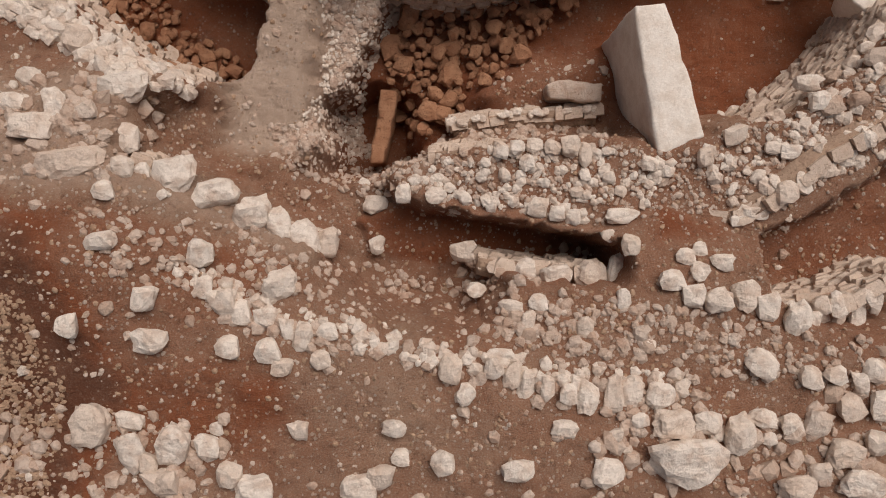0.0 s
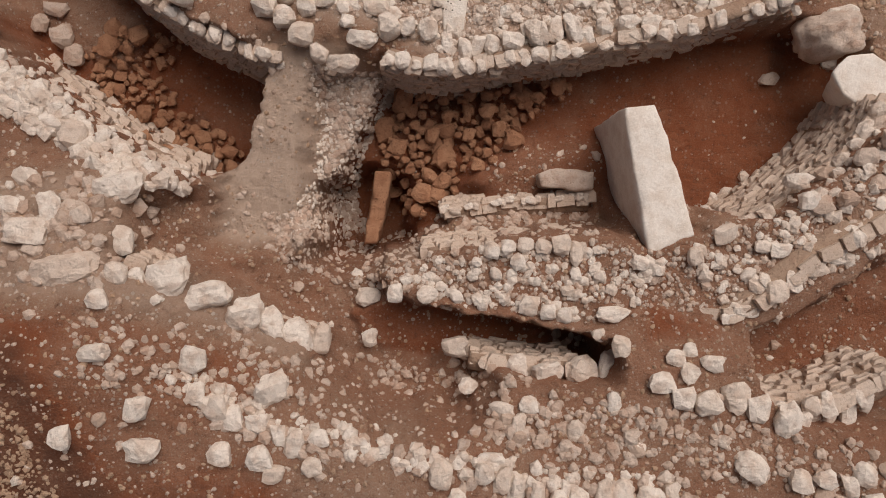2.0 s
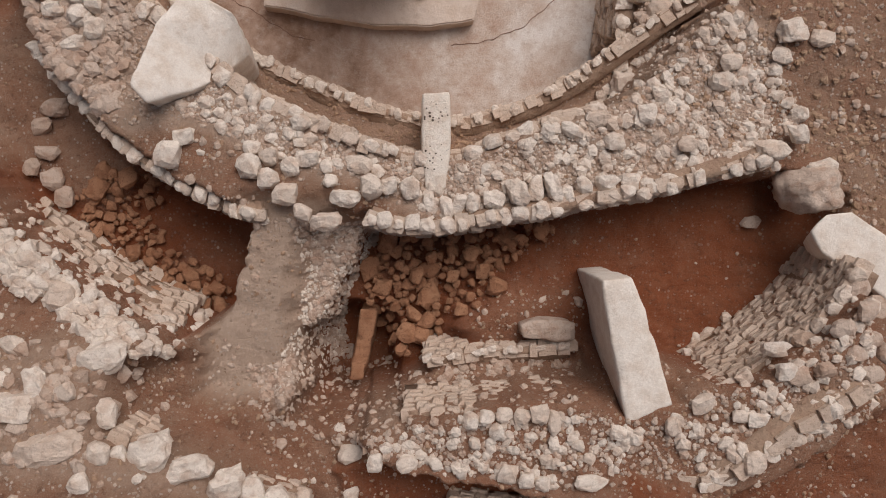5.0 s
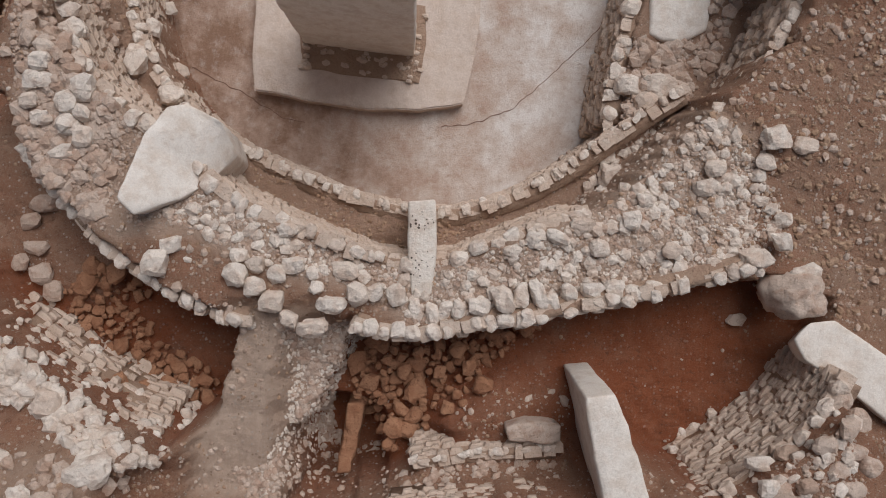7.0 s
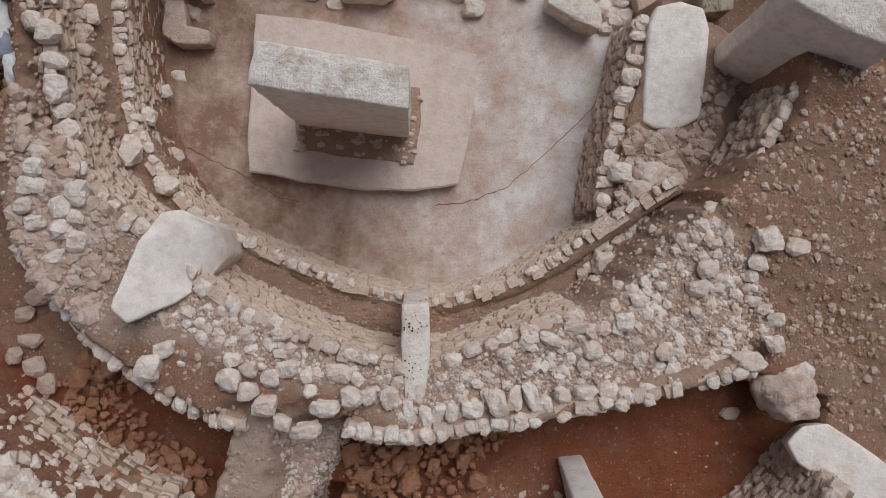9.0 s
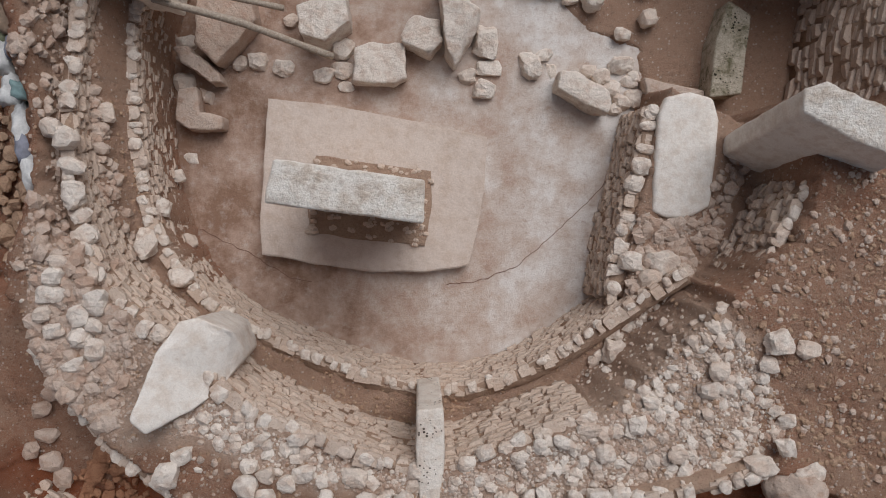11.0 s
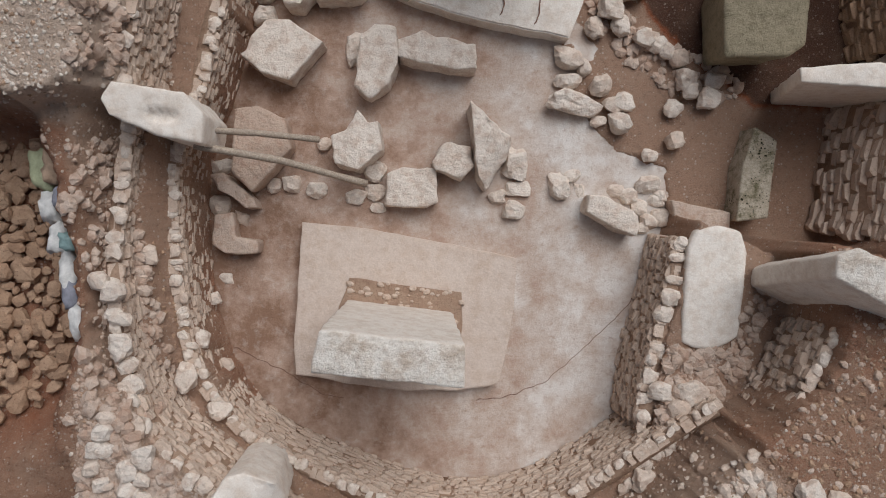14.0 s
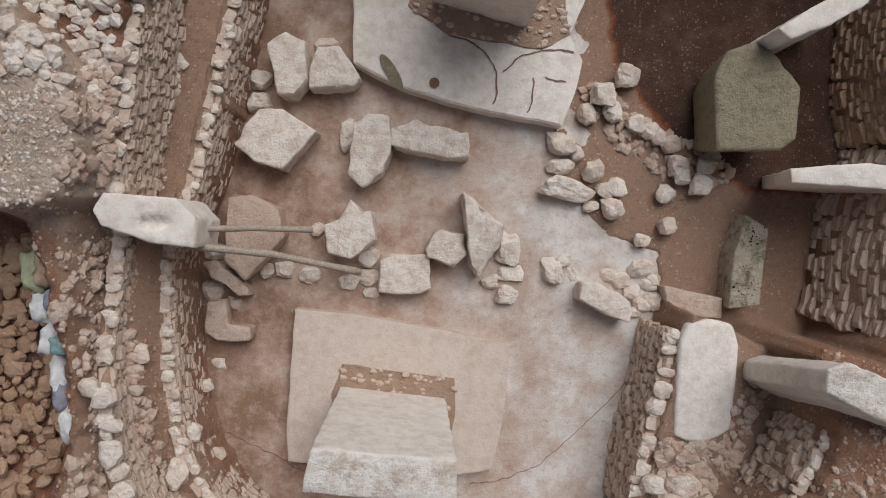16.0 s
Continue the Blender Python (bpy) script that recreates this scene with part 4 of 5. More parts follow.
lay([
    (3.5, -2.57, 2.65, 0.23, 0.16, 0), (3.78, -2.5, 2.65, 0.16, 0.16, 0), (3.97, -2.44, 2.65, 0.17, 0.16, 0),
    (4.57, -2.23, 2.75, 0.34, 0.25, 0), (4.88, -2.06, 2.7, 0.22, 0.22, 0), (0.83, -2.83, 2.6, 0.14, 0.25, 0),
    (-0.09, -2.77, 2.6, 0.32, 0.21, 0), (0.05, -2.41, 2.5, 0.31, 0.21, 0), (3.7, -2.16, 2.6, 0.23, 0.17, 0),
    (4.15, -2.32, 2.65, 0.18, 0.17, 0), (2.88, -2.14, 2.5, 0.21, 0.21, 0)], "", wall_pit, flat=0.8)
lay([
    (-0.74, -2.74, 2.6, 0.26, 0.25, 0), (-0.91, -2.57, 2.6, 0.23, 0.21, 0), (-1.12, -2.44, 2.55, 0.25, 0.26, 0),
    (-0.3, -3.03, 2.6, 0.33, 0.22, 0), (-0.56, -2.94, 2.6, 0.2, 0.2, 0), (-0.5, -2.35, 2.5, 0.24, 0.2, 0),
    (-0.69, -2.44, 2.55, 0.19, 0.21, 0), (-0.57, -1.96, 2.4, 0.22, 0.18, 0), (-1.98, -2.32, 2.3, 0.26, 0.3, 0),
    (-1.82, -2.13, 2.3, 0.21, 0.19, 0), (-0.9, -2.34, 2.5, 0.2, 0.2, 0), (-0.25, -2.59, 2.5, 0.16, 0.15, 0),
    (-1.09, -2.23, 2.45, 0.19, 0.16, 0)], "", wall_pit_west, flat=0.8)
lay([
    (4.72, -4.24, 3.1, 0.26, 0.17, 0), (4.95, -4.07, 3.1, 0.25, 0.18, 0), (5.19, -3.89, 3.1, 0.23, 0.19, 0),
    (5.31, -3.72, 3.15, 0.28, 0.23, 0), (5.46, -3.9, 3.2, 0.25, 0.25, 0), (5.4, -4.19, 3.25, 0.22, 0.2, 0),
    (5.11, -4.33, 3.2, 0.2, 0.17, 0), (5.29, -4.54, 3.25, 0.25, 0.17, 0), (4.52, -4.55, 3.15, 0.23, 0.19, 0),
    (5.59, -4.37, 3.25, 0.22, 0.22, 0), (4.79, -4.5, 3.2, 0.2, 0.17, 0)], "", wall_slope, "dusty")
east = "pale angular stone on the rubble slope"
lay([
    (3.31, -0.98, 1.55, 0.28, 0.24, 0), (3.37, -1.25, 1.7, 0.31, 0.32, 0), (4.86, -0.89, 2.5, 0.31, 0.29, 0),
    (5.21, -0.98, 2.5, 0.28, 0.21, 0), (3.41, -1.61, 2.3, 0.23, 0.17, 0), (4.1, -1.45, 2.45, 0.25, 0.21, 0),
    (4.21, -1.23, 2.4, 0.24, 0.2, 0), (4.31, -0.54, 2.2, 0.2, 0.17, 0), (5.0, -1.81, 2.65, 0.21, 0.2, 0),
    (3.25, -1.83, 2.3, 0.22, 0.22, 0), (2.41, -2.02, 2.45, 0.28, 0.16, 0), (2.7, -1.89, 2.3, 0.28, 0.18, 0),
    (4.77, -1.15, 2.5, 0.23, 0.19, 0), (5.24, -2.42, 2.8, 0.39, 0.22, 0), (5.45, -2.83, 2.6, 0.21, 0.18, 0)], east, group="stones on the rubble slope")
lay([
    (-2.93, -0.14, 2.1, 0.24, 0.26, 0), (-2.78, -0.46, 2.15, 0.24, 0.25, 0), (-2.95, -0.8, 2.2, 0.23, 0.23, 0),
    (-3.3, -0.35, 2.1, 0.24, 0.2, 0), (-3.05, 0.29, 2.1, 0.24, 0.26, 0), (-3.18, 0.0, 2.1, 0.2, 0.19, 0),
    (-3.36, -0.57, 2.1, 0.2, 0.17, 0), (-3.0, -1.14, 2.2, 0.26, 0.17, 0), (-3.23, -0.76, 2.15, 0.22, 0.17, 0),
    (-2.8, -0.7, 2.2, 0.2, 0.2, 0), (-2.78, -0.92, 2.2, 0.2, 0.17, 0)], "", wall_outer, flat=0.8)
lay([
    (-3.18, 0.75, 2.1, 0.3, 0.33, 0), (-3.1, 0.52, 2.1, 0.24, 0.19, 0), (-3.19, 1.07, 2.1, 0.26, 0.16, 0),
    (-3.25, 1.4, 2.1, 0.29, 0.24, 0), (-3.44, 1.52, 2.1, 0.24, 0.22, 0), (-3.05, 0.27, 2.15, 0.24, 0.18, 0),
    (-2.91, -0.16, 2.2, 0.29, 0.25, 0), (-3.22, -0.15, 2.2, 0.23, 0.21, 0), (-2.75, -0.41, 2.2, 0.23, 0.23, 0),
    (-2.95, -0.59, 2.25, 0.23, 0.26, 0), (-3.19, -0.34, 2.2, 0.21, 0.18, 0), (-2.93, -0.86, 2.3, 0.23, 0.17, 0),
    (-2.78, -0.96, 2.3, 0.23, 0.23, 0), (-3.24, -0.76, 2.25, 0.19, 0.17, 0)], "", wall_outer, flat=0.8)
lay([
    (-2.74, 0.17, 1.3, 0.28, 0.4, 0), (-2.46, 0.18, 1.2, 0.25, 0.24, 0), (-2.64, 0.65, 1.2, 0.25, 0.25, 0),
    (-2.72, 1.11, 1.2, 0.3, 0.18, 0), (-2.32, -0.28, 1.2, 0.33, 0.25, 0), (-3.11, 1.81, 1.2, 0.22, 0.25, 0),
    (-0.96, -1.2, 1.25, 0.37, 0.19, 0), (-2.59, 1.39, 1.2, 0.25, 0.19, 0), (3.97, -0.07, 1.1, 0.33, 0.33, 0),
    (3.59, -0.04, 1.1, 0.3, 0.26, 0), (3.84, -0.3, 1.15, 0.3, 0.3, 0), (3.66, 0.45, 1.1, 0.26, 0.23, 0),
    (4.1, -0.07, 1.15, 0.27, 0.33, 0)], "weathered stone lying on an earthen ledge", group="stones on the ledge")
lay([
    (-3.77, -1.67, 1.7, 0.38, 0.22, 0), (-3.91, -1.89, 1.65, 0.28, 0.21, 0), (-3.85, -2.22, 1.65, 0.28, 0.18, 0),
    (-3.78, -2.54, 1.5, 0.26, 0.26, 0), (-4.16, -2.64, 1.6, 0.25, 0.35, 0), (-3.68, -2.75, 1.5, 0.26, 0.26, 0),
    (-4.05, -2.39, 1.6, 0.21, 0.21, 0), (4.75, -3.03, 1.9, 0.24, 0.15, 0)], "squared dusty stone beside a pit", tone="dusty", group="stones beside the pit")

# ---- standing pillars ----
def prism(name, top, z1, z0, label, grow=1.0, mat=None, tops=None, shift=(0, 0), **kw):
    """An upright stone from the outline of its top, down to z0."""
    c = Vector((sum(p[0] for p in top) / len(top), sum(p[1] for p in top) / len(top)))
    hi = [(x, y, tops[i] if tops else z1) for i, (x, y) in enumerate(top)]
    lo = [(c.x + (x - c.x) * grow + shift[0], c.y + (y - c.y) * grow + shift[1], z0) for x, y in top]
    return upright(name, lo, hi, mat, label, **kw)


prism("standing_pillar", [(2.53, -3.59), (2.84, -3.56), (2.97, -3.87), (3.13, -4.33), (3.28, -4.86), (2.82, -5.07), (2.66, -4.33)], 3.3, 1.5, "leaning pale limestone pillar with a bevelled top", 0.96, shift=(0.14, 0.0), seed=2)
prism("small_pillar", [(0.75, -1.63), (1.05, -1.61), (1.07, -2.15), (1.01, -2.67), (0.78, -2.68), (0.74, -2.15)], 2.5, 1.0, "slim pitted limestone pillar set in the ring wall", mat=PITTED, seed=3)
upright("tilted_pillar", [(-2.31, -1.67, 0.95), (-2.13, -1.04, 0.95), (-1.93, -0.74, 0.95), (-1.74, -0.7, 0.95), (-1.44, -0.86, 0.95), (-1.37, -1.17, 0.95), (-1.6, -1.48, 0.95), (-1.8, -1.65, 0.95), (-2.19, -1.83, 0.95)], [(-2.25, -1.64, 2.83), (-2.05, -0.97, 2.66), (-1.84, -0.64, 2.52), (-1.63, -0.6, 2.48), (-1.31, -0.77, 2.38), (-1.23, -1.11, 2.0), (-1.48, -1.44, 2.32), (-1.7, -1.62, 2.48), (-2.12, -1.81, 2.74)], label="tilted cream limestone pillar on the ring wall", seed=4)
prism("broken_pillar", [(4.97, -3.12), (5.14, -2.93), (5.43, -2.9), (6.23, -3.42), (6.4, -4.3), (5.6, -3.67), (5.1, -3.35)], 2.76, 2.2, "pale pillar head leaning over a stone slope", 0.9, shift=(0.2, -0.12), seed=5)
prism("east_pillar", [(4.85, 1.64), (4.85, 1.89), (5.09, 1.97), (5.71, 1.73), (6.03, 1.55), (6.05, 1.13), (5.45, 1.33)], 2.86, 0.9, "tall limestone pillar with a rough broken top", 1.0, crown=BROKEN, shift=(0.0, -0.28), seed=6)
prism("northeast_pillar", [(5.09, 4.2), (6.13, 4.28), (6.87, 4.2), (6.88, 3.88), (6.21, 3.95), (5.1, 4.01)], 1.7, 0.0, "weathered limestone pillar against the east wall", shift=(0.55, 0.05), seed=7)
prism("far_pillar", [(5.02, 6.02), (5.55, 6.35), (6.14, 6.62), (6.23, 6.37), (5.71, 6.07), (5.19, 5.88)], 1.5, 0.0, "narrow limestone pillar beyond the east room", seed=8)
prism("northwest_pillar", [(-3.22, 3.58), (-3.1, 3.79), (-2.44, 3.74), (-2.24, 3.51), (-2.28, 3.15), (-2.72, 3.22), (-3.14, 3.4)], 1.98, 0.9, "limestone pillar head with a carved hollow", 0.97, tops=[2.38, 2.36, 2.0, 1.88, 1.88, 2.05, 2.34], hollow=(-2.68, 3.45, 0.17, 0.08, 0.08), cell=0.045, seed=9)
upright("twin_pillar", [(*p, 0.2) for p in [(0.58, 6.69), (1.94, 6.33), (2.11, 6.68), (0.79, 7.02)]], [(*p, 2.9) for p in [(0.58, 6.69), (1.94, 6.33), (2.11, 6.68), (0.79, 7.02)]], label="second broken cream pillar standing on a pedestal", seed=10)
prism("resting_slab", [(3.88, 0.62), (3.91, 1.3), (3.95, 1.9), (4.06, 2.15), (4.37, 2.22), (4.68, 2.14), (4.77, 1.83), (4.72, 1.23), (4.67, 0.69), (4.36, 0.52), (4.05, 0.54)], 1.14, 0.98, "smooth flat limestone slab resting on a wall", category="slab", bevel=0.05, seed=11)
prism("porthole_slab", [(4.42, 5.52), (4.58, 5.87), (5.01, 6.03), (5.34, 5.77), (5.65, 5.38), (5.59, 4.67), (5.36, 4.51), (4.46, 4.49)], 1.02, 0.1, "large lichened grey stone slab in a dark corner", 0.86, mat=MOSSY, category="slab", bevel=0.06, seed=12)
prism("mossy_block", [(5.18, 3.65), (5.52, 3.45), (5.39, 2.33), (4.93, 2.27), (5.0, 3.08)], 0.5, -0.05, "upright pale pitted stone with lichen", mat=LICHENED, category="block", seed=13)
prism("flat_block", [(4.04, 2.6), (4.94, 2.41), (4.93, 2.1), (4.14, 2.13)], 0.3, -0.05, "flat dusty stone block on the room floor", mat=RUBBLE, category="block", seed=14)

# ---- second pedestal ----
ped2 = tagged(new("cracked_pedestal", slab_mesh("cracked_pedestal", [(-0.44, 7.98), (-0.55, 6.7), (-0.55, 5.8), (0.06, 5.5), (0.88, 5.24), (1.7, 5.07), (2.48, 4.94), (2.68, 5.41), (2.8, 5.88), (2.6, 6.27), (3.01, 7.26), (3.17, 8.08)], -0.05, 0.32, PILLARSTONE, 0.06, 0.012, 5.0, 0.02)), "cracked pale limestone pedestal with a round hole", "pedestal")

# ---- blocks lying on the floor ----
def chunk(outline, z1, label, z0=-0.02, name="fallen_block", tops=None, mat=None, **kw):
    ob = prism(name, outline, z1, z0, label, 1.0, mat or LIMESTONE, tops, category="block", chips=0.05, rough=0.03, **kw)
    return tagged(ob, group="fallen blocks on the floor" if name == "fallen_block" else "")


chunk([(-2.23, 4.6), (-1.89, 5.12), (-1.53, 5.08), (-1.04, 4.8), (-1.53, 4.25), (-1.93, 4.36)], 0.45, "large angular pale block on the floor", seed=21)
chunk([(-0.53, 4.94), (-0.33, 5.06), (-0.01, 5.02), (0.0, 4.5), (-0.13, 4.18), (-0.41, 4.0), (-0.61, 4.18)], 0.45, "long rough pale block on the floor", seed=22)
chunk([(-0.01, 4.87), (0.35, 4.97), (1.12, 4.8), (1.14, 4.44), (0.8, 4.43), (0.0, 4.6)], 0.42, "squared pale block with a dressed front", seed=23)
chunk([(-0.94, 3.45), (-0.72, 3.57), (-0.56, 3.83), (-0.4, 3.65), (-0.26, 3.69), (-0.2, 3.25), (-0.56, 2.97), (-0.88, 3.05)], 0.55, "pointed angular limestone block", seed=24)
chunk([(0.48, 3.13), (0.68, 3.42), (1.07, 3.34), (1.1, 3.05), (0.93, 2.85), (0.56, 3.01)], 0.4, "squat angular limestone block", seed=25)
chunk([(1.02, 3.94), (1.23, 3.82), (1.61, 3.46), (1.6, 3.22), (1.28, 2.7), (1.16, 2.9)], 0.5, "tall pointed shard of limestone", tops=[0.75, 0.6, 0.5, 0.4, 0.35, 0.5], seed=26)
chunk([(-0.16, 2.96), (0.07, 3.05), (0.56, 3.03), (0.59, 2.55), (0.4, 2.45), (-0.19, 2.48)], 0.3, "low rounded limestone block", seed=27)
chunk([(-2.31, 3.84), (-1.99, 3.88), (-1.6, 3.72), (-1.52, 3.28), (-1.84, 2.88), (-2.07, 2.67), (-2.35, 2.96)], 0.45, "broad dusty slab under two poles", mat=RUBBLE, seed=28)
chunk([(-2.68, 2.91), (-2.5, 2.94), (-2.04, 2.55), (-2.02, 2.43), (-2.18, 2.43), (-2.58, 2.71)], 0.35, "long narrow stone beside the wall", mat=RUBBLE, seed=29)
chunk([(-2.65, 2.34), (-2.39, 2.38), (-2.35, 2.01), (-2.03, 1.97), (-2.02, 1.77), (-2.49, 1.77), (-2.69, 1.89)], 0.3, "angular stone of bent shape on the floor", mat=RUBBLE, seed=30)
chunk([(-1.76, 6.02), (-1.48, 6.18), (-1.21, 6.07), (-1.18, 5.51), (-1.36, 5.29), (-1.6, 5.31)], 0.5, "upright angular pale block", seed=31)
chunk([(-1.06, 6.01), (-0.74, 6.03), (-0.42, 5.58), (-0.54, 5.44), (-1.17, 5.41), (-1.19, 5.61)], 0.4, "wedge-shaped pale block with a clayey front", seed=32)
chunk([(2.79, 2.65), (3.04, 2.65), (3.56, 2.36), (3.51, 2.05), (3.21, 2.14), (2.75, 2.4)], 0.4, "long pale block among rubble", seed=33)
v, f = rock_points(4, RNG, 9, 12.0, 0.16, 0.3)
for x, y, z, w, h, turn in [
    (5.1, -2.64, 2.6, 0.64, 0.57, 0)]:
    boulder = tagged(new("boulder", mesh_of("boulder", v * (w, h, 0.75), f, RUBBLE)), "large brown pitted boulder on the pit edge", "boulder")
    boulder.matrix_basis = pose(x, y, 2.4, 8, 5, 30)
chunk([(1.86, -4.2), (2.14, -4.14), (2.52, -4.17), (2.52, -4.39), (2.11, -4.38), (1.9, -4.36)], 2.4, "flat rough slab at the foot of a pillar", z0=2.0, mat=RUBBLE, seed=35)
chunk([(-0.02, -4.13), (0.18, -4.16), (0.13, -4.56), (0.02, -5.03), (-0.16, -5.05), (-0.09, -4.56)], 1.6, "narrow clayey stone standing in a dark hole", z0=0.8, mat=CLAYSTONE, seed=36)
heap = "small angular limestone piece lying on the floor"
lay([
    (-0.63, 4.8, 0.3, 0.3, 0.48, 0), (0.08, 2.91, 0.5, 0.36, 0.28, 0), (1.78, 2.76, 0.25, 0.41, 0.25, 0),
    (1.73, 2.44, 0.15, 0.33, 0.28, 0), (1.74, 3.13, 0.2, 0.37, 0.46, 0), (1.49, 2.63, 0.2, 0.27, 0.23, 0),
    (-0.35, 2.69, 0.2, 0.35, 0.25, 0), (-0.31, 2.47, 0.15, 0.23, 0.18, 0), (-0.62, 2.62, 0.15, 0.32, 0.23, 0),
    (-0.34, 3.0, 0.3, 0.33, 0.33, 0), (-1.2, 2.73, 0.15, 0.32, 0.28, 0), (-1.58, 2.8, 0.15, 0.27, 0.25, 0),
    (-2.6, 3.07, 0.2, 0.33, 0.25, 0), (-0.96, 6.17, 0.3, 0.41, 0.16, 0), (-1.93, 5.6, 0.6, 0.32, 0.29, 0)], heap, group="stones on the floor", sink=0.1, flat=0.9)
lay([
    (-1.95, 5.27, 0.5, 0.34, 0.29, 0), (-1.84, 2.78, 0.15, 0.22, 0.25, 0), (-2.33, 2.28, 0.15, 0.22, 0.2, 0),
    (-2.64, 2.49, 0.2, 0.3, 0.3, 0), (-1.09, 3.41, 0.2, 0.22, 0.22, 0), (2.53, 4.71, 0.35, 0.45, 0.33, 0),
    (2.53, 4.38, 0.35, 0.41, 0.25, 0), (2.61, 4.03, 0.4, 0.81, 0.33, 0), (3.02, 4.3, 0.4, 0.33, 0.33, 0),
    (3.18, 4.02, 0.3, 0.25, 0.25, 0), (3.3, 3.75, 0.2, 0.33, 0.33, 0), (3.36, 4.07, 0.25, 0.3, 0.3, 0),
    (3.0, 3.77, 0.2, 0.25, 0.17, 0), (2.78, 4.56, 0.35, 0.21, 0.25, 0)], heap, group="stones on the floor", sink=0.1, flat=0.9)
lay([
    (2.42, 2.8, 0.25, 0.33, 0.41, 0), (2.63, 2.97, 0.2, 0.25, 0.21, 0), (2.74, 2.72, 0.2, 0.17, 0.25, 0),
    (3.79, 2.84, 0.4, 0.41, 0.29, 0), (3.48, 2.65, 0.35, 0.26, 0.25, 0), (3.65, 2.48, 0.35, 0.26, 0.25, 0),
    (3.79, 2.27, 0.3, 0.25, 0.25, 0), (3.92, 2.6, 0.3, 0.25, 0.2, 0), (3.96, 2.35, 0.3, 0.28, 0.28, 0),
    (3.28, 2.73, 0.3, 0.28, 0.2, 0), (3.69, 2.18, 0.25, 0.25, 0.2, 0), (3.41, 2.39, 0.3, 0.21, 0.2, 0),
    (3.96, 2.65, 0.3, 0.2, 0.2, 0)], heap, group="stones on the floor", sink=0.1, flat=0.9)
lay([
    (3.13, 5.44, 0.4, 0.36, 0.37, 0), (2.9, 5.16, 0.35, 0.28, 0.33, 0), (3.3, 5.2, 0.4, 0.28, 0.33, 0),
    (3.64, 5.01, 0.5, 0.27, 0.29, 0), (3.85, 4.91, 0.5, 0.24, 0.26, 0), (4.0, 4.82, 0.55, 0.21, 0.26, 0),
    (4.18, 4.71, 0.6, 0.27, 0.27, 0), (3.49, 5.72, 0.3, 0.36, 0.35, 0), (4.27, 4.4, 0.7, 0.31, 0.31, 0),
    (4.11, 3.97, 0.5, 0.29, 0.26, 0), (4.14, 3.48, 0.3, 0.28, 0.26, 0), (3.77, 3.27, 0.2, 0.25, 0.2, 0),
    (4.61, 4.1, 0.5, 0.32, 0.32, 0), (4.72, 4.37, 0.6, 0.29, 0.24, 0), (4.36, 4.22, 0.5, 0.24, 0.24, 0)], "tumbled pale stone in a low line", group="stones of a low partition", sink=0.1, flat=0.9)

# ---- small things ----
def tube(name, pts, r0, r1, mat, sides=8, seed=0.0):
    """A slightly crooked tapered rod through the given points."""
    bm = bmesh.new()
    rings = []
    p = [Vector(q) for q in pts]
    path = [a.lerp(b, k / 8) for a, b in zip(p, p[1:]) for k in range(8)] + [p[-1]]
    for i, q in enumerate(path):
        t = (path[min(i + 1, len(path) - 1)] - path[max(i - 1, 0)]).normalized()
        u = t.cross(Vector((0, 0, 1))).normalized() if abs(t.z) < 0.95 else Vector((1, 0, 0))
        v = t.cross(u)
        r = (r0 + (r1 - r0) * i / len(path)) * (1 + 0.15 * noise.noise(q * 4 + Vector((seed, 0, 0))))
        rings.append([bm.verts.new(q + (u * math.cos(a) + v * math.sin(a)) * r) for a in (6.2832 * k / sides for k in range(sides))])
    for a, b in zip(rings, rings[1:]):
        for k in range(sides):
            bm.faces.new((a[k], a[(k + 1) % sides], b[(k + 1) % sides], b[k]))
    bm.faces.new(rings[0][::-1])
    bm.faces.new(rings[-1])
    bmesh.ops.recalc_face_normals(bm, faces=bm.faces)
    me = bpy.data.meshes.new(name)
    bm.to_mesh(me)
    bm.free()
    me.materials.append(mat)
    me.shade_smooth()
    return new(name, me)


def wood_material():
    m, nt, b = nodes_of("grey_wood", 0.8)
    pos = position(nt)
    nt.links.new(ramp(nt, noise_tex(nt, 30.0, 6, 0.7, pos), [(0.3, (0.24, 0.18, 0.13)), (0.7, (0.5, 0.42, 0.33))]), b.inputs["Base Color"])
    bump(nt, b, noise_tex(nt, 90.0, 4, 0.7, pos), 0.4, 0.01)
    return m


WOOD = wood_material()
P1, P2 = [(-2.43, 3.38, 1.5), (-1.79, 3.41, 1.0), (-1.09, 3.39, 0.6)], [(-2.5, 3.18, 1.5), (-1.56, 3.06, 1.0), (-0.44, 2.79, 0.42)]
tagged(tube("support_pole", P1, 0.04, 0.045, WOOD, seed=1.0), "weathered wooden pole propping a pillar head", "pole", "props under the pillar head")
tagged(tube("support_pole", P2, 0.05, 0.05, WOOD, seed=5.0), "long weathered wooden pole propping a pillar head", "pole", "props under the pillar head")


def cloth(name, colour):
    m, nt, b = nodes_of(name, 0.7)
    pos = position(nt)
    c = Vector(colour)
    nt.links.new(ramp(nt, noise_tex(nt, 9.0, 6, 0.7, pos), [(0.3, tuple(c * 0.6)), (0.7, tuple(c))]), b.inputs["Base Color"])
    bump(nt, b, noise_tex(nt, 40.0, 5, 0.7, pos), 0.5, 0.02)
    return m


